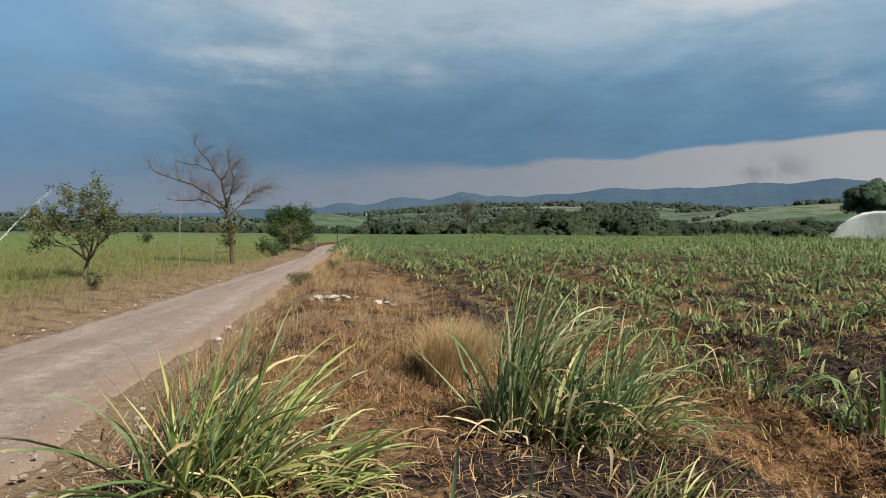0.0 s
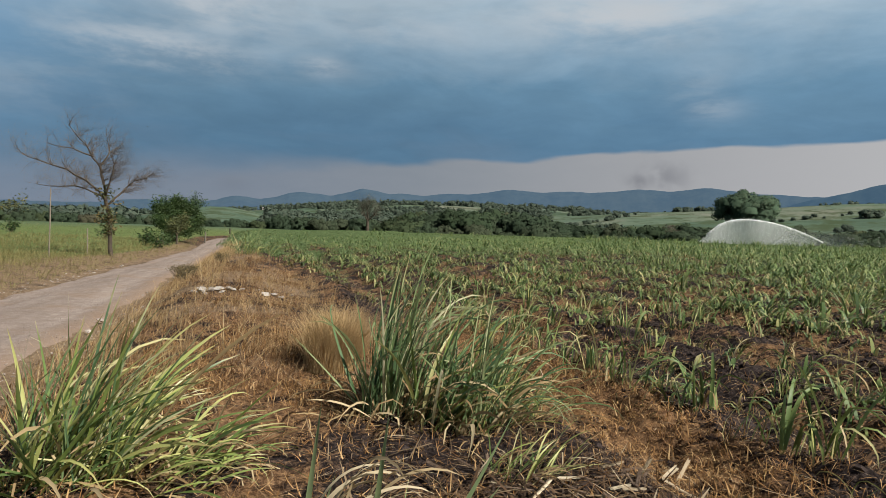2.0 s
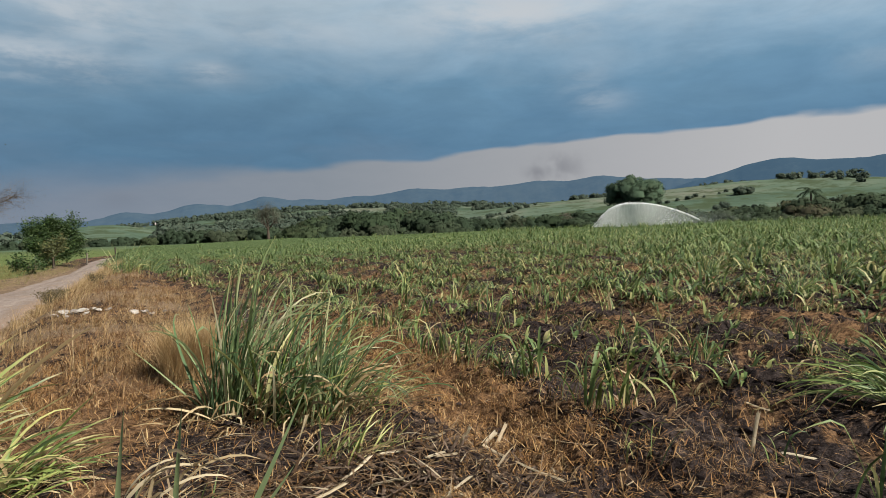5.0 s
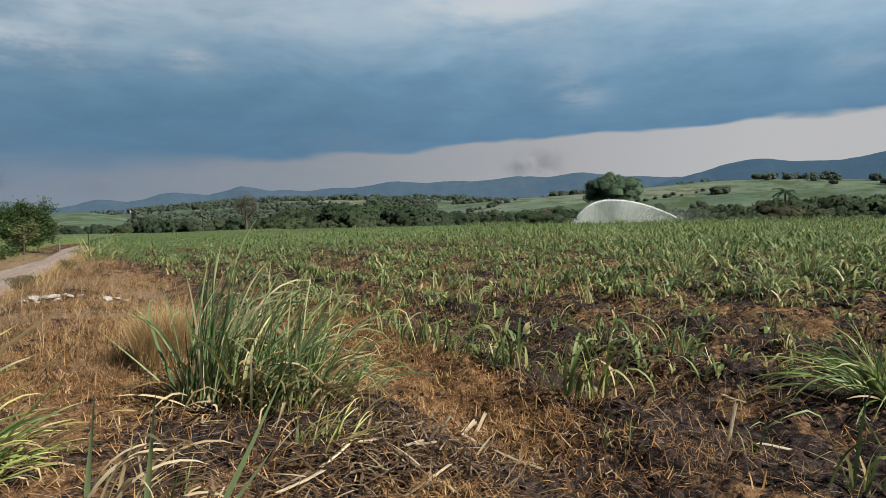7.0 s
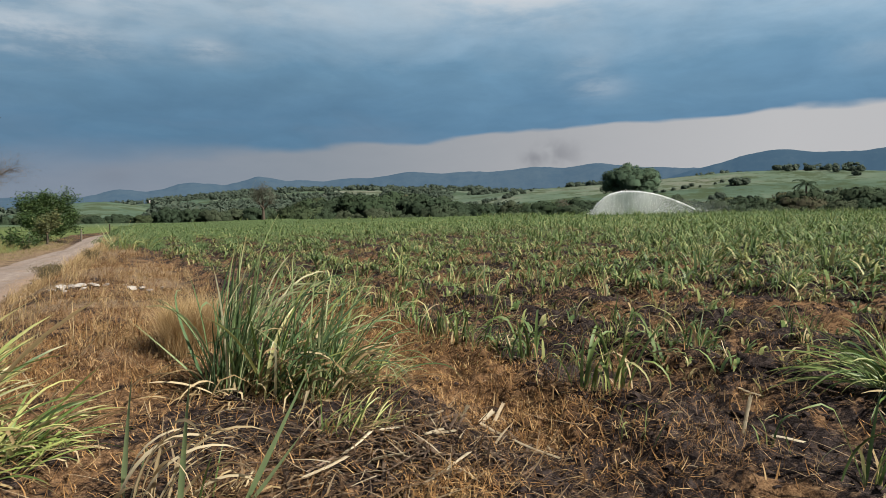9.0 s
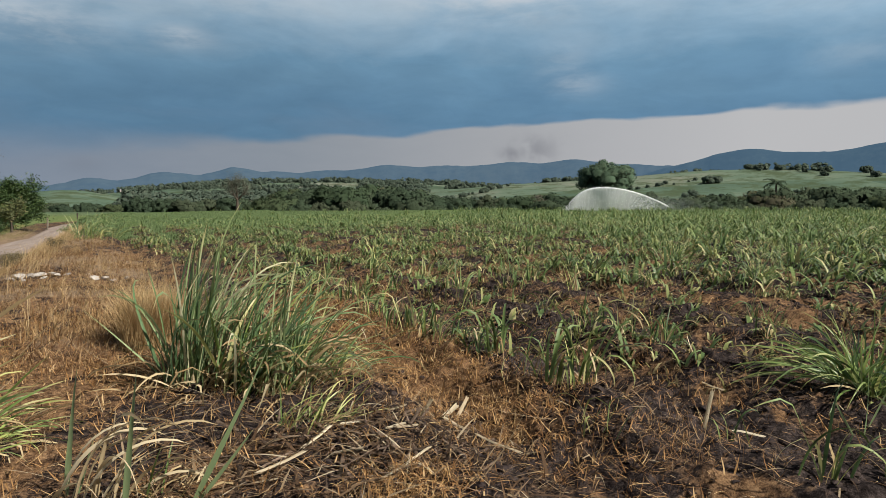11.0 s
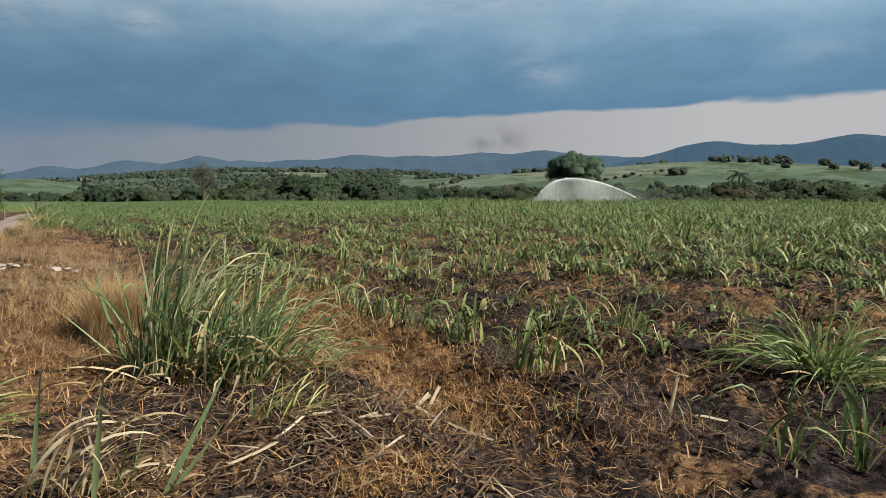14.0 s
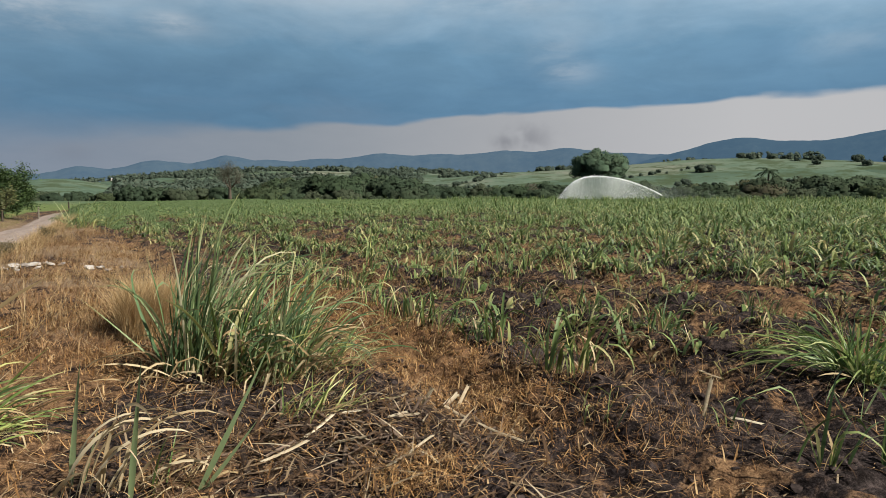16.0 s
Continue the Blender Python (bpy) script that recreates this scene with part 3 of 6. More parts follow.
def land(x, y, rough=True):
    """The height of the ground."""
    x, y = np.asarray(x, float), np.asarray(y, float)
    dx, dy = x - EYE_X, y - EYE_Y
    r = np.hypot(dx, dy)
    az = np.degrees(np.arctan2(dx, dy))
    L, R = np.interp(y, ROAD_Y, ROAD_L), np.interp(y, ROAD_Y, ROAD_R)
    rz = road_z(y)
    z = 0.012 * np.maximum(x - 4, 0) * (r < 400)
    z = np.where(r > 90, 0.012 * np.maximum(90 * dx / np.maximum(r, 1) - 4, 0), z)
    # the bank between field and road, then the road and the low land across it
    z = z + 0.16 * np.exp(-((x - (R + 1.9)) / 1.0) ** 2) * step01(y, 5, 10) * (y < 75)
    k = step01(x, R - 0.1, R + 1.3)
    z = rz * (1 - k) + z * k
    k = step01(x, L - 1.6, L + 0.1)
    z = z + (1 - k) * (0.16 + 0.12 * smooth_noise(x, y, 5, 3))
    # behind the crest of the field the land drops, then rises again in low hills
    crest = 88.0 + 47.0 * np.clip((9.5 - az) / 2.0, 0, 1)
    z = z - 3.2 * step01(r, crest, crest + 45)
    for a0, r0, wa, wr, h in ((-6.5, 430, 5.5, 130, 10.5), (-22, 520, 7, 130, 2.0), (-30, 500, 12, 160, 1.5), (32, 560, 10, 170, 17.0), (44, 640, 9, 190, 21.0), (53, 650, 9, 190, 23.0), (64, 640, 10, 180, 22),
                              (10, 840, 17, 240, 27), (95, 600, 18, 200, 22), (-60, 600, 20, 200, 15), (140, 700, 40, 200, 25), (-120, 700, 40, 200, 25), (27, 950, 14, 230, 20)):
        z = z + h * np.exp(-((az - a0) / wa) ** 2 - ((r - r0) / wr) ** 2)
    z = z + 5.0 * (smooth_noise(x, y, 210, 9, 3) - 0.5) * step01(r, 160, 420)
    if rough:
        near = 1 - step01(r, 22, 60)
        inside = step01(x, field_edge(y) - 0.6, field_edge(y) + 0.3)
        furrow = 0.5 + 0.5 * np.cos(2 * np.pi * row_place(x, y))
        z = z + near * inside * (0.20 * furrow - 0.10)
        z = z + near * ((0.055 + 0.10 * inside) * (smooth_noise(x, y, 0.55, 21, 2) - 0.5) + (0.05 + 0.15 * inside) * (smooth_noise(x, y, 0.20, 5, 4) - 0.5) + 0.045 * (1 - step01(r, 6, 12)) * (smooth_noise(x, y, 0.075, 6, 2) - 0.5)) * np.where((x > L + 0.3) & (x < R - 0.3), 0.15, 1.0)
        z = z + step01(r, 8, 30) * (1 - step01(r, 120, 200)) * 0.10 * (smooth_noise(x, y, 3.0, 33, 2) - 0.5) * np.where((x > L - 1) & (x < R + 1), 0.0, 1.0)
    return z


def make_ground():
    az = np.radians(np.concatenate([np.arange(-36, 74, 0.37), np.arange(74, 324, 6.25)]))
    rad = np.concatenate([[0.02, 0.4, 0.9, 1.4], 1.75 * 1.0095 ** np.arange(0, 190), 1.75 * 1.0095 ** 190 * 1.022 ** np.arange(0, 300)])
    rad = rad[rad < 4750]
    A, Rr = np.meshgrid(az, rad)
    X, Y = EYE_X + Rr * np.sin(A), EYE_Y + Rr * np.cos(A)
    Z = land(X, Y)
    V = np.stack([X, Y, Z], -1).reshape(-1, 3)
    na, nr = len(az), len(rad)
    i = np.arange(nr - 1)[:, None] * na
    j = np.arange(na)[None]
    j2 = (j + 1) % na
    F = np.stack([i + j, i + na + j, i + na + j2, i + j2], -1).reshape(-1, 4)
    x, y = V[:, 0], V[:, 1]
    r = np.hypot(x - EYE_X, y - EYE_Y)
    deg = np.degrees(np.arctan2(x - EYE_X, y - EYE_Y))
    R, L = np.interp(y, ROAD_Y, ROAD_R), np.interp(y, ROAD_Y, ROAD_L)
    fe = field_edge(y)
    inside = step01(x, fe - 0.4, fe + 0.4)
    # rusty trash lies along the rows, bare dark soil between them
    rows = 0.5 + 0.5 * np.cos(2 * np.pi * (row_place(x, y) + 0.30))
    litter = 0.25 + 0.34 * rows * inside + 0.28 * (1 - inside) - 0.08 * step01(r, 12, 26)
    litter = litter + 0.62 * np.exp(-((x - 2.75 + 0.05 * (y - 4)) / 0.42) ** 2) * step01(y, 2.2, 3.2) * (1 - step01(y, 7, 9))
    litter = litter - 0.15 * np.exp(-((x - 2.7) / 0.9) ** 2 - ((y - 1.5) / 0.7) ** 2)
    litter = litter + 0.35 * np.exp(-((x - 0.2) / 1.1) ** 2 - ((y - 5.0) / 1.3) ** 2)
    litter = litter - 0.35 * np.exp(-((x - 4.25) / 0.5) ** 2) * (1 - step01(y, 6, 9))
    litter = litter - 0.45 * np.exp(-((x - 2.0) / 0.7) ** 2 - ((y - 2.0) / 0.9) ** 2)
    litter = litter - 0.6 * np.exp(-((x - 1.1) / 0.9) ** 2 - ((y - 3.4) / 0.45) ** 2)
    dry = np.where(x < fe, step01(x, R - 0.6, R + 0.2) * (0.10 + 0.30 * step01(y, 3.5, 9) + 0.25 * (smooth_noise(x, y, 1.5, 19, 2) > 0.55)), 0.0) * (1 - inside)
    dry = np.maximum(dry, 0.90 * np.exp(-(np.maximum(x - R - 0.15, 0) / 0.5) ** 2) * (x > R - 1))
    band = 1 - 0.65 * step01(y, 20, 36)
    dry = np.maximum(dry, 0.62 * step01(-x, -L - 0.9, -L - 0.2) * (1 - step01(-x, -L + 3.0 * band, -L + 6.0 * band)))
    dry = dry * (1 - step01(r, 46, 70))
    left = 0.28 * step01(-x, -L + 0.6, -L + 1.8) + 0.47 * step01(-x, -L + 2.0 * band, -L + 5.0 * band)
    green = np.maximum(left, inside * np.maximum(0.30 * step01(r, 14, 26) + 0.62 * step01(r, 26, 60), step01(y, 20, 48) * step01(-x, -26, -6)))
    far = step01(r, 85, 150)
    ground = thing("ground", Matrix(), "farmland of dark soil, rusty cane trash and green fields", "ground", kind="structure",
                   data=make_mesh("ground", V, F, M_GROUND, {"litter": litter, "dry": dry, "green": green, "far": far}))
    return ground


def make_road():
    ys = np.concatenate([np.arange(-8, 30, 0.14), np.arange(30, 110, 0.5)])
    us = np.linspace(0, 1, 33)
    Yg, Ug = np.meshgrid(ys, us, indexing="ij")
    L = np.interp(ys, ROAD_Y, ROAD_L) + 0.35 * (smooth_noise(ys, ys * 0, 1.1, 71, 3) - 0.5)
    R = np.interp(ys, ROAD_Y, ROAD_R) + 0.40 * (smooth_noise(ys, ys * 0 + 5, 0.9, 72, 3) - 0.5)
    Xg = L[:, None] * (1 - Ug) + R[:, None] * Ug
    ruts = -0.035 * (np.exp(-((Ug - 0.27) / 0.09) ** 2) + np.exp(-((Ug - 0.72) / 0.09) ** 2))
    Z = road_z(Yg) + 0.035 + 0.05 * (1 - (2 * Ug - 1) ** 2) + ruts + 0.03 * (smooth_noise(Xg, Yg, 0.5, 41, 3) - 0.5) * (1 - step01(Yg, 20, 40))
    Z = Z - 0.10 * (np.abs(2 * Ug - 1) ** 6) - 0.10 * step01(np.abs(2 * Ug - 1), 0.82, 1.0) + 0.15 * step01(Yg, 72, 90)
    V = np.stack([Xg, Yg, Z], -1).reshape(-1, 3)
    n, m = len(ys), len(us)
    i = np.arange(n - 1)[:, None] * m
    j = np.arange(m - 1)[None]
    F = np.stack([i + j, i + j + 1, i + m + j + 1, i + m + j], -1).reshape(-1, 4)
    rim = np.maximum(np.abs(2 * Ug - 1) ** 3, 0.85 * step01(Ug + 0.18 * (smooth_noise(Xg, Yg, 0.9, 74, 3) - 0.5), 0.66, 0.90)).reshape(-1)
    thing("road", Matrix(), "pale dusty gravel farm road with shallow wheel ruts", "road", kind="structure", data=make_mesh("road", V, F, M_ROAD, {"rim": rim}))


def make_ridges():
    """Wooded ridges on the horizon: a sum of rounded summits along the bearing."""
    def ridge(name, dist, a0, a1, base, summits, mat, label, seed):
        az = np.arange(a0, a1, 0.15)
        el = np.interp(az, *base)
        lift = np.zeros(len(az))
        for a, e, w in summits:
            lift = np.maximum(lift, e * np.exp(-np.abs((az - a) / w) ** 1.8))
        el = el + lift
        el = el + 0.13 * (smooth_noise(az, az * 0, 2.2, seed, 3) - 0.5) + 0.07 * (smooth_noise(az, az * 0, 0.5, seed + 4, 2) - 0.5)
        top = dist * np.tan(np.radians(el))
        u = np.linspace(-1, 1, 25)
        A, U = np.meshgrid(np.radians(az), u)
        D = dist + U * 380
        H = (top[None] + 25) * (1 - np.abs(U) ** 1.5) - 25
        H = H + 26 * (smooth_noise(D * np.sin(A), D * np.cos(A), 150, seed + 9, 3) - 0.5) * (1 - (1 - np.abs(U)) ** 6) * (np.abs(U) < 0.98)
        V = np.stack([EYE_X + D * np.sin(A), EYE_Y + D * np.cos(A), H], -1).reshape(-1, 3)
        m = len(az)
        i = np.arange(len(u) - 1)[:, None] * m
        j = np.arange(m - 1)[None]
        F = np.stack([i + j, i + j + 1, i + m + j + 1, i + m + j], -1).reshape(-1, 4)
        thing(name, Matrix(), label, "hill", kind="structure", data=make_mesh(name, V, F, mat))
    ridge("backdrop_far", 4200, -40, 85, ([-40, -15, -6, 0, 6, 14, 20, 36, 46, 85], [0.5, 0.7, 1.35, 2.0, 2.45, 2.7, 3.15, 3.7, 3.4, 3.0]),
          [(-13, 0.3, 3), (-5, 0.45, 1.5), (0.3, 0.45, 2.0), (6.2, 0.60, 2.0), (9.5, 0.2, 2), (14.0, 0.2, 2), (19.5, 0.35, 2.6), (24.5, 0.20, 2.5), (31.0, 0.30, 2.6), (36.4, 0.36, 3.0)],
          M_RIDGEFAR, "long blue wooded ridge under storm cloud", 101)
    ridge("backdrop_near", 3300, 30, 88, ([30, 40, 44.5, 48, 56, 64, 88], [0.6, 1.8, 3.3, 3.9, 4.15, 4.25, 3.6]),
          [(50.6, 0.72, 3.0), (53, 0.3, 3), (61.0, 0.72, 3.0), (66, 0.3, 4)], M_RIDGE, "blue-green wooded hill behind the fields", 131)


make_ground()
make_road()
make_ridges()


# ---- leaves, clumps and shoots ----
def leaf_library(mat, ratio, bends, seg=7, fold=0.25, crooked=False, power=(1.1, 2.2)):
    """Leaves of unit length to be scaled, tipped and turned."""
    out = []
    for i, b in enumerate(bends):
        w = ratio * (0.8 + 0.4 * rng.random())
        V, F, A = blade(1.0, w, 0, b, seg, rng.uniform(0.5, 1.5) * (-1) ** i, fold, rng.uniform(*power), 0.45, rng.uniform(0.45, 0.75) if crooked and i % 3 == 0 else 0.0)
        out.append(make_mesh("leaf", V, F, mat, {"along": A}))
    return out


LEAF_CANE = leaf_library(M_CANE, 0.022, (10, 18, 30, 45, 62, 85, 110, 135), 9, power=(1.8, 3.2))
LEAF_SHOOT = leaf_library(M_SHOOT, 0.046, (15, 40, 80, 110, 135, 155, 60, 120), 9, crooked=True, power=(2.0, 3.4))
LEAF_GRASSY = leaf_library(M_GRASSY, 0.033, (8, 18, 30, 42, 62, 95, 15, 50), 8)
LEAF_SPRAWL = leaf_library(M_SPRAWL, 0.024, (15, 35, 60, 80, 105, 25, 45), 8)
LEAF_STRAW = leaf_library(M_STRAW, 0.040, (60, 85, 110, 140, 40, 100), crooked=True)


def stand(x, y, sink=0.01):
    return float(land(x, y)) - sink


def clump(name, x, y, label, category, leaves, group=""):
    """A clump of leaves. Each row of leaves: library, how many, half spread in x and y, shortest, longest, least and most tilt, share that the wind turns."""
    top = thing(name, pose(x, y, stand(x, y)), label, category, group)
    z0 = stand(x, y)
    for lib, n, sx, sy, l0, l1, t0, t1, wind in leaves:
        for _ in range(n):
            a, r = rng.uniform(0, 2 * np.pi), math.sqrt(rng.random())
            px, py = sx * r * math.cos(a), sy * r * math.sin(a)
            yaw = rng.normal(-0.1, 0.65) if rng.random() < wind else math.atan2(py / max(sy, .01), px / max(sx, .01)) + rng.normal(0, 0.6)
            tilt = radians(rng.uniform(t0, t1)) * (0.45 + 0.55 * r)
            length = rng.uniform(l0, l1) * (1.06 - 0.25 * r)
            part("leaf", lib[rng.integers(len(lib))], top, Matrix.Translation((px, py, stand(x + px, y + py) - z0)) @ Matrix.Rotation(yaw, 4, "Z") @ Matrix.Rotation(tilt, 4, "Y") @ Matrix.Rotation(rng.normal(0, 0.25), 4, "X") @ Matrix.Scale(length, 4))
    return top


def single_leaves(name, x, y, label, rows):
    """A few leaves one by one: library, dx, dy, length, tilt, turn, roll (degrees)."""
    top = thing(name, pose(x, y, stand(x, y)), label, "grass")
    for me, dx, dy, length, tilt, turn, roll in rows:
        part("leaf", me, top, Matrix.Translation((dx, dy, stand(x + dx, y + dy) - stand(x, y))) @ Matrix.Rotation(radians(turn), 4, "Z") @ Matrix.Rotation(radians(tilt), 4, "Y") @ Matrix.Rotation(radians(roll), 4, "Z") @ Matrix.Scale(length, 4))


clump("sugarcane_clump", 1.02, 4.34, "tall upright clump of blue-green sugarcane at the field edge", "sugarcane",
      [(LEAF_CANE[:4], 66, 0.20, 0.22, 0.75, 1.34, 0, 20, 0.80), (LEAF_CANE[2:7], 52, 0.22, 0.22, 0.85, 1.5, 4, 26, 0.97), (LEAF_CANE[4:], 16, 0.24, 0.22, 0.7, 1.1, 10, 42, 0.45), (LEAF_STRAW, 56, 0.42, 0.36, 0.3, 0.8, 40, 86, 0.3), (LEAF_STRAW, 14, 0.2, 0.2, 0.6, 1.0, 5, 30, 0.8)], "cane at the field edge")
clump("sugarcane_clump", 1.36, 4.10, "open clump of green and yellowing sugarcane leaves over straw", "sugarcane",
      [(LEAF_CANE[:5], 30, 0.24, 0.22, 0.6, 1.25, 2, 24, 0.85), (LEAF_CANE[3:], 36, 0.28, 0.24, 0.7, 1.35, 8, 36, 0.97), (LEAF_GRASSY, 30, 0.30, 0.26, 0.5, 1.1, 6, 40, 0.9), (LEAF_GRASSY, 26, 0.34, 0.28, 0.35, 0.8, 20, 65, 0.8), (LEAF_STRAW, 46, 0.45, 0.34, 0.25, 0.7, 45, 88, 0.4), (LEAF_STRAW, 56, 0.3, 0.26, 0.45, 0.95, 10, 50, 0.85)], "cane at the field edge")
clump("sugarcane_clump", 1.64, 3.92, "smaller clump of sugarcane with long arching pale tips", "sugarcane",
      [(LEAF_CANE[:3], 34, 0.10, 0.1, 0.7, 1.15, 0, 14, 0.8), (LEAF_CANE[:5], 22, 0.22, 0.2, 0.5, 1.0, 0, 26, 0.85), (LEAF_CANE[3:], 36, 0.22, 0.2, 0.65, 1.25, 8, 44, 0.97), (LEAF_GRASSY, 20, 0.26, 0.2, 0.5, 1.0, 4, 40, 0.9), (LEAF_GRASSY, 24, 0.3, 0.24, 0.35, 0.8, 25, 70, 0.9), (LEAF_STRAW, 32, 0.4, 0.26, 0.25, 0.6, 45, 85, 0.5), (LEAF_STRAW, 36, 0.3, 0.2, 0.45, 0.95, 18, 60, 0.9)], "cane at the field edge")
clump("sugarcane_clump", 2.0, 4.08, "sprawl of drooping green cane leaves leaning from the clump", "sugarcane",
      [(LEAF_CANE[2:], 26, 0.22, 0.2, 0.45, 0.9, 25, 66, 0.95), (LEAF_GRASSY, 30, 0.28, 0.24, 0.3, 0.65, 25, 75, 0.9), (LEAF_STRAW, 26, 0.35, 0.26, 0.25, 0.55, 40, 85, 0.7)], "cane at the field edge")
clump("roadside_grass", -0.88, 3.42, "wide arching clump of green and straw-coloured roadside grass", "grass",
      [(LEAF_GRASSY[:4], 74, 0.32, 0.32, 0.6, 1.2, 2, 46, 0.75), (LEAF_GRASSY[3:], 84, 0.40, 0.38, 0.6, 1.2, 25, 74, 0.85), (LEAF_CANE[:5], 66, 0.34, 0.3, 0.6, 1.2, 2, 48, 0.7), (LEAF_STRAW, 44, 0.5, 0.4, 0.35, 0.9, 25, 80, 0.85)])
single_leaves("dry_stalk", -0.55, 3.30, "long thin dry grass stalk arching out of the clump", [(LEAF_STRAW[4], 0.0, 0.0, 1.25, 24, -8, 20), (LEAF_STRAW[0], -0.62, -0.10, 0.62, 40, 170, 15), (LEAF_STRAW[4], 0.35, 0.4, 0.75, 20, 20, 30)])
clump("roadside_grass", -0.30, 3.30, "low sprawl of yellow-green grass leaves over cane trash", "grass",
      [(LEAF_GRASSY[3:], 70, 0.3, 0.3, 0.4, 0.8, 45, 84, 0.95), (LEAF_STRAW, 30, 0.35, 0.3, 0.35, 0.7, 50, 86, 0.9)])
clump("sprawling_grass", 5.35, 1.92, "dense sprawling clump of bright green grass on dark soil", "grass",
      [(LEAF_SPRAWL, 90, 0.16, 0.16, 0.45, 0.85, 4, 42, 0.15), (LEAF_SPRAWL[2:5], 120, 0.18, 0.18, 0.55, 1.0, 38, 78, 0.12), (LEAF_CANE[3:], 40, 0.18, 0.18, 0.6, 1.05, 30, 75, 0.12), (LEAF_GRASSY, 24, 0.2, 0.2, 0.4, 0.9, 30, 80, 0.3), (LEAF_STRAW, 16, 0.2, 0.2, 0.4, 0.8, 50, 85, 0.2)])
LEAF_BROAD = leaf_library(M_PALE, 0.042, (95, 120, 140, 105, 150), 10, power=(1.2, 2.0))
LEAF_TALL = leaf_library(M_TALL, 0.046, (6, 12, 10), 8, power=(1.5, 2.2))
S, C = LEAF_BROAD, LEAF_TALL
single_leaves("dry_leaf_tuft", 0.47, 2.36, "tuft of bleached broad dry cane leaves arching over", [
    (S[0], 0.0, 0.0, 0.74, 4, -28, 25), (S[1], 0.05, 0.03, 0.78, 8, -35, -30), (S[2], -0.06, 0.02, 0.74, 14, -20, 35), (S[3], 0.10, -0.02, 0.70, 16, -30, 20), (S[4], 0.03, 0.05, 0.66, 14, -45, -20), (S[1], -0.12, 0.0, 0.68, 20, -25, 30),
    (S[0], 0.16, 0.02, 0.60, 26, -18, -35), (S[2], 0.08, 0.04, 0.58, 30, -28, 40), (S[3], -0.02, -0.04, 0.64, 24, -32, 30), (S[4], 0.20, 0.0, 0.50, 36, -10, 15), (S[0], -0.16, 0.05, 0.56, 30, -38, -25), (S[1], 0.0, 0.08, 0.50, 10, -60, 50),
    (S[2], 0.12, 0.06, 0.72, 10, -22, -15), (S[3], -0.08, 0.06, 0.62, 6, -40, 30), (S[0], 0.06, -0.05, 0.52, 18, -15, 45), (S[4], 0.14, 0.05, 0.64, 18, -38, 10), (S[1], 0.18, 0.04, 0.46, 44, -26, 20), (S[2], -0.04, 0.0, 0.80, 12, -30, 15)])
clump("dry_leaf_tuft", 0.72, 2.34, "ragged dry cane leaves flattened on the trash", "grass",
      [(LEAF_STRAW, 26, 0.34, 0.2, 0.25, 0.5, 50, 84, 0.7), (LEAF_GRASSY[:3], 5, 0.25, 0.15, 0.25, 0.45, 20, 50, 0.7)])
single_leaves("grass_tuft", 0.86, 2.20, "few tall green grass leaves leaning over dry cane trash", [
    (C[1], 0.06, 0.02, 0.82, 27, -26, 112), (C[0], -0.22, 0.04, 0.66, 6, -25, 105), (C[0], 0.08, 0.02, 0.42, 38, -25, 115)])
single_leaves("grass_tuft", 4.63, 1.50, "few upright broad green leaves before a sprawling clump", [
    (C[1], 0.0, 0.0, 0.42, 4, -25, 110), (C[0], 0.06, 0.02, 0.30, 25, -30, 115), (C[2], -0.05, 0.03, 0.28, 30, 150, 100)])
single_leaves("grass_tuft", 0.38, 2.58, "single upright green leaves in reddish litter", [
    (C[2], 0.0, 0.0, 0.62, 6, -25, 108), (C[0], 0.05, -0.03, 0.30, 18, -30, 120)])
clump("grass_tuft", 1.62, 3.02, "low green and pale grass tuft at the foot of the cane", "grass",
      [(LEAF_GRASSY, 42, 0.25, 0.16, 0.2, 0.48, 25, 78, 0.8), (LEAF_STRAW, 20, 0.3, 0.2, 0.2, 0.45, 40, 85, 0.6)])
for gx, gy, s, lab in ((11.4, 9.8, 1.0, "round tuft of dark green grass among young cane"), (12.3, 7.4, 1.1, "broad blue-green grass tuft in the cane rows"), (9.6, 6.2, 0.7, "small green grass tuft on litter"),
                       (-1.35, 22.5, 1.35, "green cane tuft on the dry bank"), (-0.75, 23.6, 1.1, "yellowing cane tuft on the dry bank"), (19.0, 10.5, 1.2, "dark grass clump in the field")):
    clump("grass_clump", gx, gy, lab, "grass", [(LEAF_SPRAWL, 30, 0.3 * s, 0.3 * s, 0.5 * s, 0.9 * s, 15, 65, 0.5), (LEAF_CANE, 35, 0.3 * s, 0.3 * s, 0.5 * s, 0.95 * s, 15, 62, 0.5), (LEAF_GRASSY, 30, 0.35 * s, 0.3 * s, 0.4 * s, 0.8 * s, 20, 70, 0.6)], "grass clumps")


def shoot(x, y, size, n, wilt):
    lab = ("young sugarcane shoot with drooping green leaves in dark soil", "half-wilted young sugarcane shoot with yellow leaf tips")[wilt > 0.5]
    top = thing("cane_shoot", pose(x, y, stand(x, y)), lab, "sugarcane", "young cane in rows")
    for i in range(n):
        px, py = rng.normal(0, 0.06, 2)
        yaw = rng.normal(0.0, 1.0) if rng.random() < 0.40 else rng.uniform(0, 6.28)
        tilt = radians(rng.uniform(1, 26))
        q = rng.random()
        lib = LEAF_STRAW if q < 0.08 + 0.15 * wilt else (LEAF_GRASSY if q > 0.86 else LEAF_SHOOT)
        part("leaf", lib[rng.integers(len(lib))], top, Matrix.Translation((px, py, -0.01)) @ Matrix.Rotation(yaw, 4, "Z") @ Matrix.Rotation(tilt, 4, "Y") @ Matrix.Scale(size * rng.uniform(0.55, 1.2), 4))


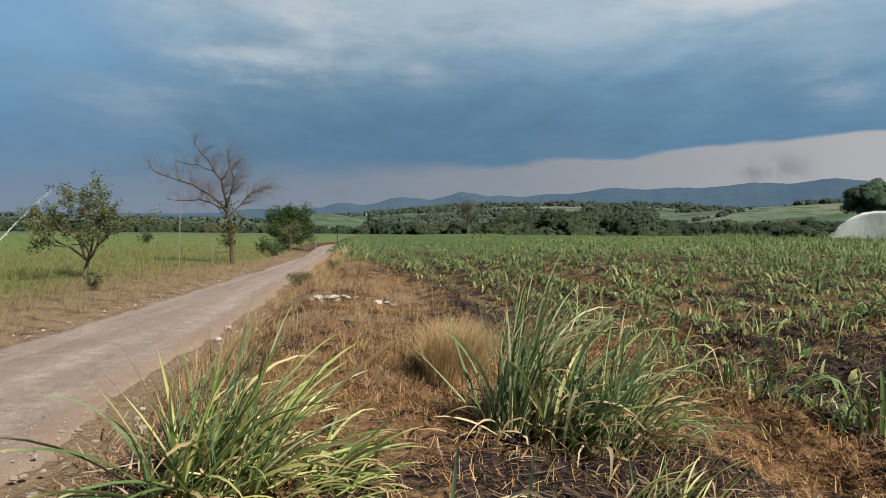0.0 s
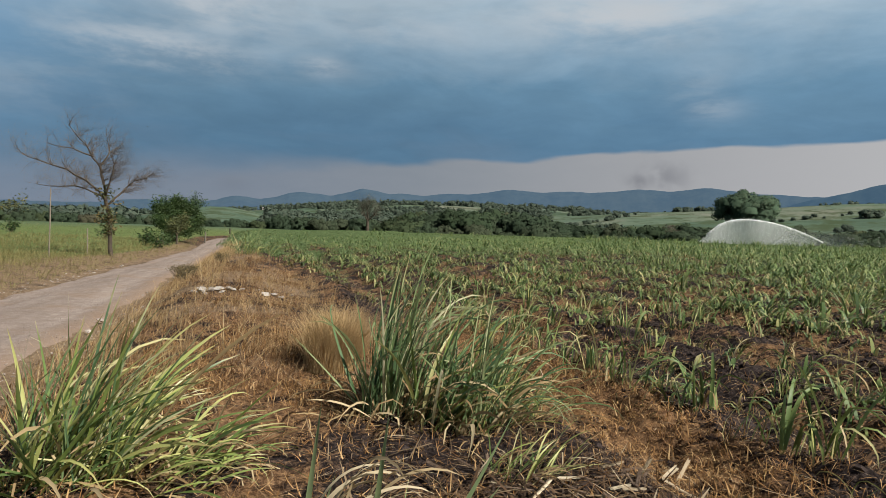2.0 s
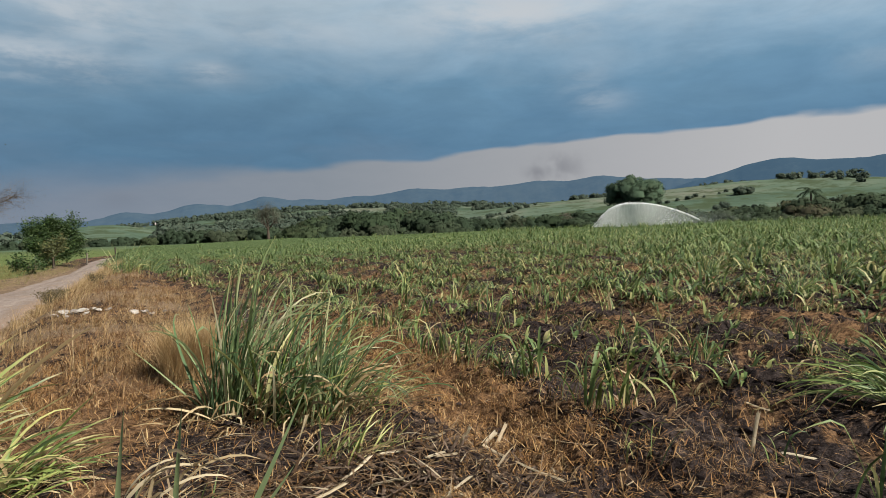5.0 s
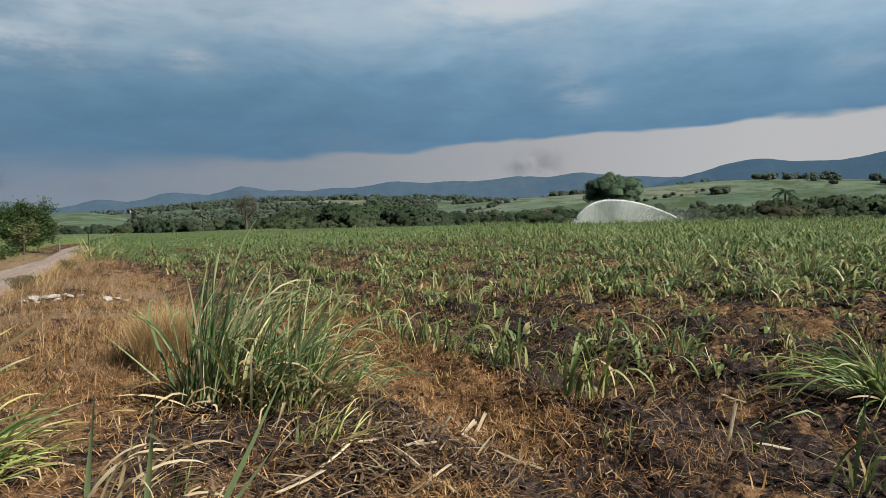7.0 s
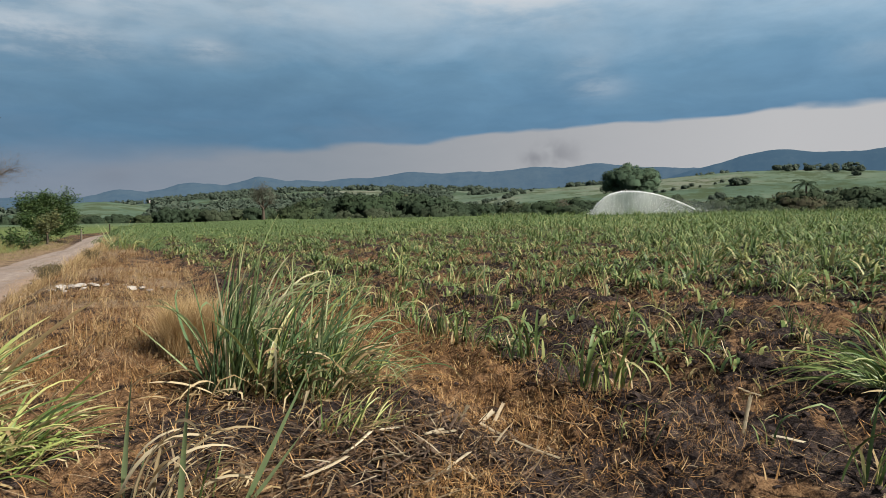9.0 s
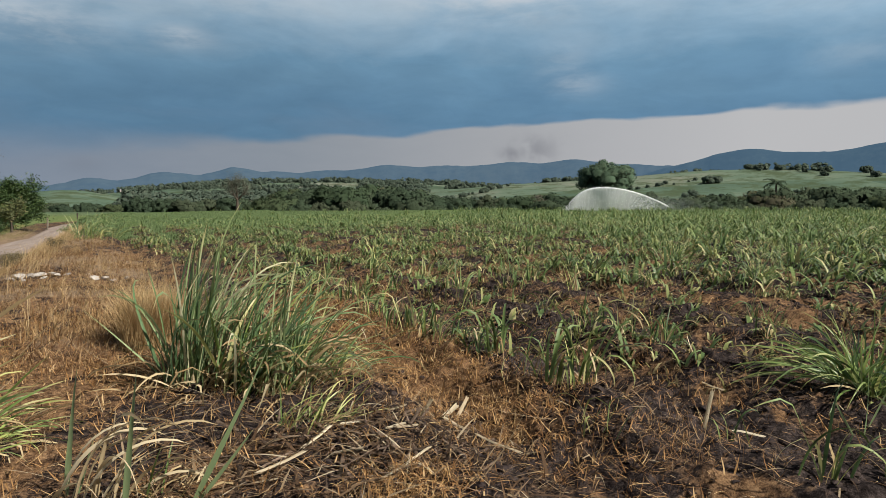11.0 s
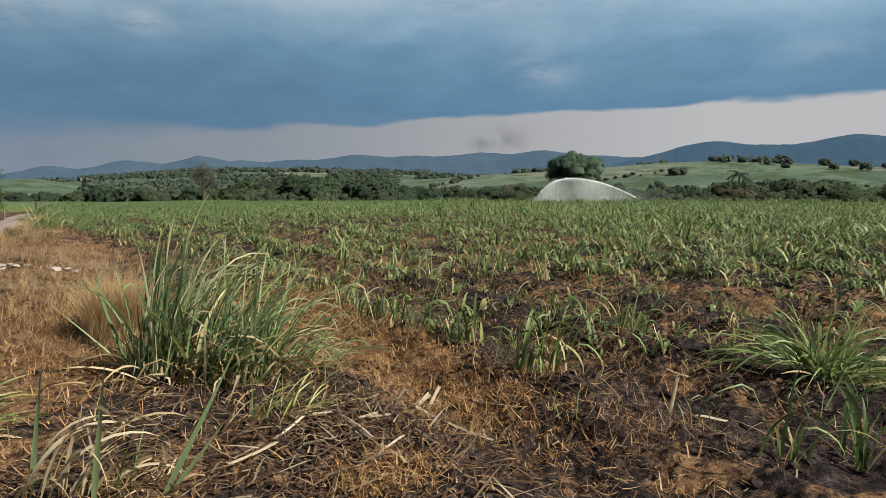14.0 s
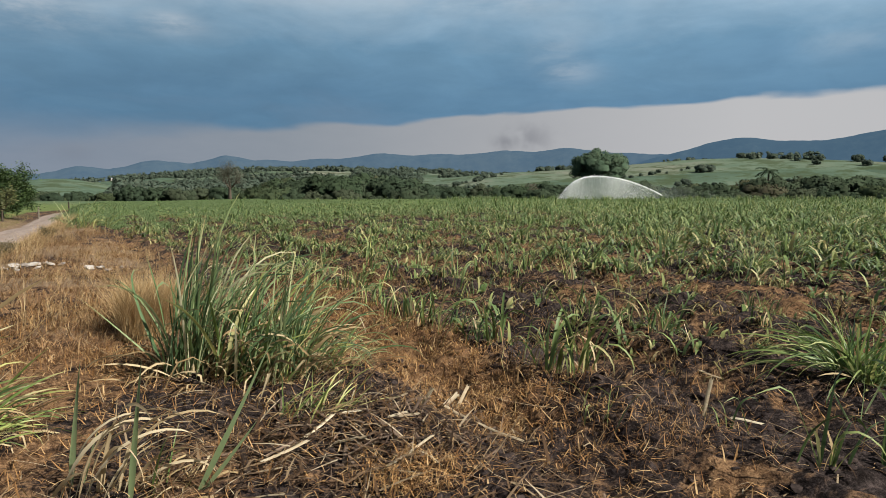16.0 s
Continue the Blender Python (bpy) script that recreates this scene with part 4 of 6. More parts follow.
NEAR = 11.0
for sx, sy, size, n in ((3.12, 2.07, 0.36, 9), (3.38, 2.95, 0.70, 19), (3.46, 2.66, 0.70, 17), (3.30, 3.20, 0.5, 7), (3.36, 3.80, 0.66, 19), (3.28, 3.95, 0.58, 10), (3.22, 4.25, 0.5, 9), (3.16, 4.55, 0.56, 13), (3.08, 4.95, 0.58, 13),
                        (3.12, 5.25, 0.5, 10), (3.05, 5.5, 0.55, 13), (3.10, 5.85, 0.5, 11), (3.10, 6.1, 0.55, 12), (3.0, 6.5, 0.55, 12), (3.0, 7.0, 0.55, 12), (3.74, 1.78, 0.34, 7), (3.66, 1.12, 0.62, 14), (4.20, 1.08, 0.74, 16),
                        (5.22, 3.72, 0.60, 10), (5.05, 3.95, 0.45, 8), (5.2, 6.4, 0.5, 12), (5.15, 5.6, 0.45, 11), (4.9, 7.6, 0.55, 12)):
    shoot(sx, sy, size * 0.92, max(4, int(n * 0.85)), 0.0)


def planting(reach):
    """Places of the young cane in the rows, from the field's edge to its far end."""
    out = []
    for k in range(-4, 62):
        y = 0.6
        while y < 135:
            y += rng.uniform(0.13, 0.27)
            x = ROW_X + ROW_STEP * k + ROW_SLANT * (y - 3) + rng.normal(0, 0.30)
            out.append((x, y))
    P = np.array(out)
    dx, dy = P[:, 0] - EYE_X, P[:, 1] - EYE_Y
    r, az = np.hypot(dx, dy), np.degrees(np.arctan2(dx, dy))
    gaps = smooth_noise(P[:, 0], P[:, 1], 1.5, 55, 3)
    keep = (P[:, 0] > field_edge(P[:, 1]) + 0.5) & (az > -25) & (az < 72) & (r < reach(az)) & ((gaps > 0.40) | (r > 40))
    keep &= ~((P[:, 0] < 3.9) & (P[:, 1] < 7.4)) & ~((np.hypot(P[:, 0] - 5.35, P[:, 1] - 1.9) < 1.2)) & (r > 3.4)
    keep &= (r > 9) | (rng.random(len(r)) < 0.50)
    return P[keep], r[keep], az[keep]


P, PR, PAZ = planting(lambda az: 92.0 + 45.0 * np.clip((9.5 - az) / 2.0, 0, 1))
for (px, py), pr in zip(P[PR < NEAR], PR[PR < NEAR]):
    wilt = rng.random()
    shoot(px, py, rng.uniform(0.28, 0.58), int(rng.integers(7, 13)), wilt)


def tuft_template(n, l0, l1, width, seg, tilt1, spread, bend=(105, 215), power=(1.3, 2.8)):
    ps = []
    for _ in range(n):
        V, F, A = strip(rng.uniform(l0, l1), width * rng.uniform(0.7, 1.3), rng.uniform(2, tilt1), rng.uniform(*bend), seg, rng.uniform(*power))
        yaw = rng.normal(0, 1.0) if rng.random() < 0.3 else rng.uniform(0, 6.28)
        ps.append((turned(V, yaw, 0, 1.0, (rng.normal(0, spread), rng.normal(0, spread), 0)), F, A))
    return join(ps)


def cane_field():
    soil = thing("cane_field", Matrix(), "rows of young sugarcane leaves over brown trash", "sugarcane", kind="stuff")
    # from, to, shapes, material, leaves, shortest, longest, width, pieces, tilt, spread, share of plants set again between the rows
    bands = ((NEAR, 20, 16, M_SHOOT, 10, 0.30, 0.74, 0.032, 6, 46, 0.15, 0.0), (20, 34, 14, M_FIELD, 10, 0.28, 0.70, 0.038, 5, 52, 0.20, 0.1),
             (34, 60, 10, M_FIELD, 9, 0.24, 0.58, 0.050, 4, 60, 0.28, 0.5), (60, 140, 8, M_CARPET, 8, 0.14, 0.34, 0.055, 2, 72, 0.36, 0.5))
    for r0, r1, nt, mat, n, l0, l1, width, seg, tilt, spread, more in bands:
        T = [tuft_template(n, l0, l1, width, seg, tilt, spread, (110, 215), (0.9, 1.8)) for _ in range(nt)]
        q = (PR >= r0) & (PR < r1)
        q &= rng.random(len(PR)) < np.clip(0.74 + (PR - 11) / 40, 0, 1)
        XY, turn = P[q], PAZ[q]
        extra = rng.random(len(XY)) < more
        XY, turn = np.concatenate([XY, XY[extra] + rng.normal(0, 0.55, (extra.sum(), 2))]), np.concatenate([turn, turn[extra]])
        xyz = np.column_stack([XY, land(XY[:, 0], XY[:, 1], r0 < 30) - 0.02])
        n_ = len(xyz)
        vigour = 0.55 + 0.85 * smooth_noise(XY[:, 0], XY[:, 1], 3.5, 77, 3) + 0.42 * step01(turn, 24, 46) - 0.25 * step01(-turn, -16, 0)
        V, F, A = scatter(T, rng.integers(0, nt, n_), xyz, rng.uniform(0, 6.28, n_), rng.uniform(0.60, 1.15, n_) * vigour)
        part("leaves", make_mesh("cane leaves", V, F, mat, {"along": A}), soil)
    # taller plants that stand out of the canopy
    T = [tuft_template(7, 0.5, 1.0, 0.045, 5, 22, 0.07, (90, 190)) for _ in range(6)]
    q = (PR > 14) & (PR < 95) & (rng.random(len(PR)) < np.where(PAZ > 26, 0.09, 0.012) * np.where(PR < 30, 0.35, 1.0))
    XY = P[q]
    xyz = np.column_stack([XY, land(XY[:, 0], XY[:, 1], False)])
    V, F, A = scatter(T, rng.integers(0, 6, len(xyz)), xyz, rng.normal(0, 0.8, len(xyz)), rng.uniform(0.7, 1.15, len(xyz)))
    part("leaders", make_mesh("cane leaders", V, F, M_FIELD, {"along": A}), soil)


cane_field()


def lush_strip():
    """The older, closed cane between the road and the far trees."""
    pieces = []
    for n, y0, y1, blades, width, tall in ((13000, 24, 60, 9, 0.030, 0.32), (18000, 55, 134, 7, 0.055, 0.32)):
        y = rng.uniform(y0, y1, n)
        x = field_edge(y) + rng.uniform(0.3, 1.0, n) * rng.uniform(0, 26, n)
        keep = smooth_noise(x, y, 6, 91, 2) + 0.3 * step01(y, 28, 50) > 0.36
        x, y = x[keep], y[keep]
        T = [tuft_template(blades, tall * 0.5, tall, width, 2, 76, 0.28) for _ in range(6)]
        xyz = np.column_stack([x, y, land(x, y, False) - 0.02])
        pieces.append(scatter(T, rng.integers(0, 6, len(x)), xyz, rng.normal(0, 0.8, len(x)), rng.uniform(0.7, 1.2, len(x))))
    V, F, A = join(pieces)
    thing("closed_cane", Matrix(), "closed green cane canopy stretching to the trees", "sugarcane", kind="stuff", data=make_mesh("closed cane", V, F, M_CARPET, {"along": A}))


lush_strip()


# ---- litter, dry grass, stones ----
def lying(n, box, keep, l0, l1, width, mat, name, label, lift=0.012, tiltspread=0.35, follow=None, seg=2):
    x, y = rng.uniform(box[0], box[1], n), rng.uniform(box[2], box[3], n)
    q = keep(x, y)
    x, y = x[q], y[q]
    T = [strip(1.0, width * rng.uniform(0.6, 1.5), rng.uniform(70, 86), rng.uniform(-30, 75), seg, 1.0) for _ in range(7)]
    yaw = rng.uniform(0, 6.28, len(x)) if follow is None else rng.normal(follow, 0.7, len(x)) + np.pi * rng.integers(0, 2, len(x))
    xyz = np.column_stack([x, y, land(x, y) + lift * rng.uniform(0.2, 1.6, len(x))])
    scale = rng.uniform(l0, l1, len(x))
    V, F, A = scatter(T, rng.integers(0, 7, len(x)), xyz, yaw, scale, rng.normal(0, tiltspread, len(x)))
    return thing(name, Matrix(), label, "litter", kind="stuff", data=make_mesh(name, V, F, mat, {"along": A}))


def trash_zone(x, y):
    r = np.hypot(x - EYE_X, y - EYE_Y)
    return rng.random(len(x)) < np.clip(0.24 + 1.1 * np.exp(-((x - 1.9) / 1.0) ** 2 - ((y - 2.2) / 1.1) ** 2), 0, 1) * np.clip(4.5 / r, 0.12, 1) * (x > np.interp(y, ROAD_Y, ROAD_R) + 0.1)


lying(58000, (-2.4, 8, 1.0, 9), trash_zone, 0.04, 0.20, 0.034, M_LITTER, "cane_trash", "dry brown and grey cane trash scattered on soil", 0.010, 0.16, None, 3)
lying(3600, (-2.4, 12, 1.0, 14), trash_zone, 0.12, 0.40, 0.030, M_BLEACHED, "cane_straw", "long bleached cane leaves lying on the ground", 0.025, 0.16, None, 4)


def shoulder_litter(x, y):
    d = x - np.interp(y, ROAD_Y, ROAD_R)
    return rng.random(len(x)) < np.exp(-((d - 0.45) / 0.45) ** 2) * np.clip(5 / y, 0.2, 1)


lying(7000, (-3.2, 0.2, 1.5, 11), shoulder_litter, 0.04, 0.16, 0.10, M_BLEACHED, "shoulder_litter", "pale leaf scraps and bark chips on the road shoulder", 0.012, 0.3, None, 2)


def stick_zone(x, y):
    return rng.random(len(x)) < 0.03 + np.exp(-((x - 1.85) / 0.62) ** 2 - ((y - 2.5) / 0.7) ** 2)


lying(3000, (0.4, 4.2, 1.2, 4.2), stick_zone, 0.10, 0.30, 0.050, M_LITTER, "trash_sticks", "brown and grey split cane trash in a heap", 0.035, 0.22, None, 3)
lying(320, (0.4, 4.2, 1.2, 4.2), stick_zone, 0.08, 0.26, 0.055, M_BLEACHED, "bleached_sticks", "pale split cane pieces among the trash", 0.045, 0.22, None, 3)


def rust_zone(x, y):
    fe = field_edge(y)
    rows = 0.5 + 0.5 * np.cos(2 * np.pi * (row_place(x, y) + 0.30))
    r = np.hypot(x - EYE_X, y - EYE_Y)
    return rng.random(len(x)) < (np.where(x > fe - 0.3, rows ** 2, 0.55) + 1.0 * np.exp(-((x - 2.85 + 0.05 * (y - 4)) / 0.40) ** 2) * step01(y, 1.6, 2.8)) * (0.35 + 0.65 * step01(y, 1.4, 2.6)) * np.clip(4.0 / r, 0.1, 1) * (x > np.interp(y, ROAD_Y, ROAD_R) + 0.3)


lying(105000, (-2.2, 9, 1.0, 11), rust_zone, 0.03, 0.12, 0.055, M_RUSTY, "rootlets", "rust-brown mat of fine dry rootlets and leaf bits", 0.022, 0.55, None, 3)


lying(42000, (1.9, 4.0, 1.0, 8.0), lambda x, y: rng.random(len(x)) < np.exp(-((x - 2.85 + 0.05 * (y - 4)) / 0.42) ** 2) * (0.25 + 0.9 * smooth_noise(x, y, 0.4, 87, 2)) * (0.12 + 0.88 * step01(y, 1.7, 2.7)), 0.03, 0.10, 0.06, M_RUSTY, "rusty_leaf_mat", "bright rusty mat of fine curled leaf fibres beside the cane", 0.025, 0.6, None, 3)
lying(9000, (1.4, 2.4, 1.5, 2.4), lambda x, y: rng.random(len(x)) < np.exp(-((x - 1.88) / 0.22) ** 2 - ((y - 1.93) / 0.20) ** 2), 0.03, 0.09, 0.06, M_RUSTY, "rootlet_mat", "small bright rusty mat of rootlets before the trash heap", 0.035, 0.6, None, 3)
lying(4200, (2.8, 4.0, 1.2, 2.2), lambda x, y: rng.random(len(x)) < 0.6 * np.exp(-((x - 3.32) / 0.32) ** 2 - ((y - 1.70) / 0.28) ** 2), 0.04, 0.13, 0.028, M_RUSTY, "rootlet_mat", "thin web of rusty rootlets on dark soil", 0.03, 0.6, None, 3)
lying(30000, (-1.2, 1.6, 3.6, 7.5), lambda x, y: rng.random(len(x)) < 0.9 * step01(smooth_noise(x, y, 0.8, 88, 2), 0.40, 0.65), 0.03, 0.11, 0.06, M_RUSTY, "rusty_bank_mat", "rusty mat of dry leaf fibres on the bank", 0.025, 0.6, None, 3)


def standing(n, box, keep, l0, l1, width, mat, name, label, category, bend=(15, 90), seg=3, lean=25, blades=4):
    x, y = rng.uniform(box[0], box[1], n), rng.uniform(box[2], box[3], n)
    q = keep(x, y)
    x, y = x[q], y[q]
    T = []
    for _ in range(8):
        ps = []
        for _ in range(blades):
            V, F, A = strip(rng.uniform(0.5, 1.0), width * rng.uniform(0.6, 1.4), rng.uniform(0, lean), rng.uniform(*bend), seg, rng.uniform(1, 2))
            ps.append((turned(V, rng.normal(0, 1.3), 0, 1.0, (rng.normal(0, .06), rng.normal(0, .06), 0)), F, A))
        T.append(join(ps))
    xyz = np.column_stack([x, y, land(x, y) - 0.01])
    V, F, A = scatter(T, rng.integers(0, 8, len(x)), xyz, rng.normal(0, 0.5, len(x)), rng.uniform(l0, l1, len(x)))
    return thing(name, Matrix(), label, category, kind="stuff", data=make_mesh(name, V, F, mat, {"along": A}))


def bank_zone(x, y):
    R = np.interp(y, ROAD_Y, ROAD_R)
    dens = smooth_noise(x, y, 1.6, 61, 2)
    return (x > R + 0.05) & (x < field_edge(y) + 0.1) & ((dens * (0.45 + 0.55 * step01(y, 4.2, 7.5)) > 0.34 + 0.25 * (y < 4.2)) | (np.abs(x - R - 0.35) < 0.3 * dens))


standing(9000, (-5, 2.2, 3.6, 32), bank_zone, 0.06, 0.34, 0.012, M_BANK, "dry_bank_grass", "messy golden-brown dry grass on the bank", "grass", (50, 190), 4, 80, 9)
standing(2400, (-4.5, 2.2, 4.0, 26), lambda x, y: bank_zone(x, y) & (smooth_noise(x, y, 0.7, 17, 2) > 0.60), 0.20, 0.55, 0.009, M_DRYGRASS, "dry_grass_stems", "thin straw-coloured grass stems swaying on the bank", "grass", (35, 130), 4, 45, 6)
standing(6000, (-4, 2.0, 4.0, 20), lambda x, y: bank_zone(x, y) & (smooth_noise(x, y, 0.9, 27, 3) > 0.48), 0.10, 0.34, 0.030, M_BANK, "bank_weeds", "tangled rusty brown dead weeds on the bank", "grass", (60, 220), 4, 85, 7)
standing(5600, (0.1, 1.1, 5.2, 6.6), lambda x, y: ((x - 0.70) / 0.21) ** 2 + ((y - 5.85) / 0.42) ** 2 < 1, 0.45, 0.80, 0.007, M_FEATHER, "feathery_grass_tuft", "fluffy straw-coloured feather grass tuft", "grass", (25, 75), 4, 26, 6)


def tuft_zone(x, y):
    return bank_zone(x, y) & (y > 5.5) & (smooth_noise(x, y, 0.55, 93, 2) > 0.62)


standing(5200, (-4.2, 1.8, 5.5, 26), tuft_zone, 0.22, 0.52, 0.006, M_FEATHER, "fluffy_bank_grass", "soft blond tufts of dry grass on the bank", "grass", (30, 110), 4, 35, 9)


def curled_zone(x, y):
    r = np.hypot(x - EYE_X, y - EYE_Y)
    az = np.degrees(np.arctan2(x - EYE_X, y - EYE_Y))
    patches = smooth_noise(x, y, 1.1, 83, 3)
    return (x > field_edge(y) + 0.3) & (az < 70) & (r > 4.6) & (rng.random(len(x)) < np.clip(18.0 / r, 0, 1)) & ((patches > 0.60) | ((patches > 0.32) & (np.abs(row_place(x, y) - np.round(row_place(x, y))) < 0.34)))


standing(19000, (0, 38, 2.5, 36), curled_zone, 0.12, 0.36, 0.070, M_CURLED, "curled_dry_leaves", "curled brown and olive dead cane leaves over the soil", "litter", (70, 190), 3, 75, 5)


def regrowth_zone(x, y):
    r = np.hypot(x - EYE_X, y - EYE_Y)
    az = np.degrees(np.arctan2(x - EYE_X, y - EYE_Y))
    row = np.abs(row_place(x, y) - np.round(row_place(x, y)))
    return (x > field_edge(y) + 0.6) & (az < 70) & (r > 5.0) & (r < 26) & (row < 0.30 + 0.12 * rng.random(len(x))) & (smooth_noise(x, y, 1.3, 57, 3) > 0.42)


standing(6500, (0.5, 25, 2.5, 26), regrowth_zone, 0.14, 0.42, 0.10, M_SHOOT, "cane_regrowth", "thin green and yellowing cane regrowth along the rows", "sugarcane", (70, 185), 4, 48, 5)


def shoulder_zone(x, y):
    d = x - np.interp(y, ROAD_Y, ROAD_R)
    return (d > 0.3) & (d < 1.6) & (smooth_noise(x, y, 0.8, 29, 2) > 0.52)


standing(5200, (-4.2, 0.4, 5.5, 34), shoulder_zone, 0.25, 0.62, 0.010, M_FEATHER, "shoulder_grass", "fluffy golden dry grass along the road shoulder", "grass", (20, 100), 3, 30, 6)


def verge_zone(x, y):
    L = np.interp(y, ROAD_Y, ROAD_L)
    return (x < L - 0.25) & (x > L - (6.5 + 2 * smooth_noise(x, y, 4, 15)) * (1 - 0.65 * step01(y, 20, 36))) & (smooth_noise(x, y, 1.8, 67, 2) > 0.20) & (rng.random(len(x)) < np.clip(26.0 / y, 0.15, 1))


standing(30000, (-19, -5.5, 6, 62), verge_zone, 0.14, 0.46, 0.014, M_VERGE, "verge_grass", "dry golden grass along the far side of the road", "grass", (25, 120), 2, 55, 5)
standing(20000, (-24, -6.5, 8, 60), lambda x, y: (x < np.interp(y, ROAD_Y, ROAD_L) - 1.3 - 0.9 * smooth_noise(x, y, 2.0, 14, 2)) & (x > np.interp(y, ROAD_Y, ROAD_L) - 15) & (smooth_noise(x, y, 2.4, 63, 3) > 0.34) & (rng.random(len(x)) < np.clip(24.0 / y, 0.2, 1)), 0.20, 0.52, 0.014, M_TALLVERGE, "tall_verge_grass", "tall yellow-green seeding grass beyond the road", "grass", (15, 110), 3, 40, 6)
standing(24000, (-95, -8, 16, 118), lambda x, y: (x < np.interp(y, ROAD_Y, ROAD_L) - 3.0) & (np.degrees(np.arctan2(x, y)) > -42) & (smooth_noise(x, y, 5, 69, 2) > 0.12) & (rng.random(len(x)) < np.clip(45.0 / y, 0.3, 1)), 0.12, 0.34, 0.045, M_MEADOW, "meadow", "green meadow of long grass beyond the road", "grass", (20, 90), 2, 35, 5)


def lump(radius, squash, seed, detail=2, rough=0.35):
    """A rough stone or clod about the origin."""
    bm = bmesh.new()
    bmesh.ops.create_icosphere(bm, subdivisions=detail, radius=radius)
    off = Vector((seed * 3.1, seed * 1.7, seed * 0.9))
    for v in bm.verts:
        n = noise.noise(v.co / radius * 0.9 + off) + 0.5 * noise.noise(v.co / radius * 2.3 + off)
        v.co *= 1 + rough * n
        v.co.z *= squash
    return bm


def from_bm(name, bm, mat, smooth=False):
    me = bpy.data.meshes.new(name)
    bm.to_mesh(me)
    bm.free()
    me.polygons.foreach_set("use_smooth", np.full(len(me.polygons), smooth))
    me.materials.append(mat)
    return me


ROCKS = [from_bm("rock", lump(0.10, 0.42, 3.3 * i + 1, 2, 0.85), M_STONE) for i in range(5)]
for i, (rx, ry, s) in enumerate(((-1.32, 10.9, 0.8), (-1.2, 11.0, 1.0), (-1.06, 10.85, 0.9), (-0.92, 10.95, 1.1), (-0.78, 11.0, 0.8), (-0.68, 10.8, 0.9), (-0.55, 10.9, 0.7), (-1.12, 10.62, 0.6), (-0.85, 10.7, 0.7), (-0.12, 10.6, 1.0), (0.02, 10.7, 0.9), (0.12, 10.55, 0.7), (0.3, 11.2, 0.6), (-0.3, 11.3, 0.5))):
    tagged(thing("limestone_rock", pose(rx, ry, stand(rx, ry) + 0.05 * s, 14 * math.sin(i * 2.1), 12 * math.cos(i * 1.7), 57 * i) @ Matrix.Scale(0.72 * s, 4), "pale broken limestone rock lying in dry bank grass", "rock", "rocks on the bank", data=ROCKS[i % 5]))

CLODS = []
for i in range(6):
    bm = lump(1.0, 0.55, 5.7 * i + 2, 1, 0.95)
    bm.verts.ensure_lookup_table()
    V = np.array([v.co[:] for v in bm.verts])
    F = np.array([[v.index for v in f.verts] for f in bm.faces])
    bm.free()
    CLODS.append((V, F, np.zeros(len(V))))


def clods(n, box, keep, s0, s1, mat, name, label, category="soil"):
    x, y = rng.uniform(box[0], box[1], n), rng.uniform(box[2], box[3], n)
    q = keep(x, y)
    x, y = x[q], y[q]
    on_road = (x > np.interp(y, ROAD_Y, ROAD_L)) & (x < np.interp(y, ROAD_Y, ROAD_R))
    z = np.where(on_road, road_z(y) + 0.055, land(x, y))
    s = s0 + (s1 - s0) * rng.random(len(x)) ** 3
    V, F, A = scatter(CLODS, rng.integers(0, 6, len(x)), np.column_stack([x, y, z]), rng.uniform(0, 6.28, len(x)), s)
    thing(name, Matrix(), label, category, kind="stuff", data=make_mesh(name, V, F, mat, {"along": A}, False))


def bare_zone(x, y):
    rows = 0.5 + 0.5 * np.cos(2 * np.pi * (row_place(x, y) + 0.30))
    r = np.hypot(x - EYE_X, y - EYE_Y)
    return (x > field_edge(y) - 1.2) & (rng.random(len(x)) < (1 - rows) * np.clip(4 / r, 0.15, 1) + 0.05)


clods(42000, (0.8, 11, 1.0, 11), bare_zone, 0.004, 0.036, M_CLOD, "soil_clods", "dark crumbly soil clods between the rows")
clods(16000, (-6.2, -1.6, 3, 20), lambda x, y: (x > np.interp(y, ROAD_Y, ROAD_L) - 0.3) & (x < np.interp(y, ROAD_Y, ROAD_R) + 0.5) & (rng.random(len(x)) < np.clip(6 / y, 0.2, 1)), 0.0025, 0.011, M_GRAVEL, "road_gravel", "loose pale gravel on the farm road", "gravel")


clods(2600, (-6.6, -1.2, 3, 26), lambda x, y: (np.abs(x - np.interp(y, ROAD_Y, ROAD_L) + 0.15) < 0.35 * rng.random(len(x))) | (np.abs(x - np.interp(y, ROAD_Y, ROAD_R) - 0.2) < 0.5 * rng.random(len(x))), 0.006, 0.05, M_GRAVEL, "edge_stones", "small stones along the road edges", "gravel")


def chip_mesh(length, radius, seed, mat=M_CHIP):
    """A split length of cane stalk: half a tube, torn at its ends."""
    bm = bmesh.new()
    rings, sides = 6, 7
    grid = []
    for i in range(rings):
        row = []
        for j in range(sides):
            a = math.pi * j / (sides - 1)
            t = i / (rings - 1) - 0.5
            tear = 0.10 * math.sin(seed * 5 + j * 2.1) * (abs(t) > 0.45)
            row.append(bm.verts.new((length * (t + tear * 0.5), radius * math.cos(a), radius * (0.40 * math.sin(a)) + 0.012 * length * math.sin(seed + i))))
        grid.append(row)
    for i in range(rings - 1):
        for j in range(sides - 1):
            bm.faces.new((grid[i][j], grid[i + 1][j], grid[i + 1][j + 1], grid[i][j + 1]))
    geom = bmesh.ops.solidify(bm, geom=bm.faces[:], thickness=0.004)
    return from_bm("chip", bm, mat, True)


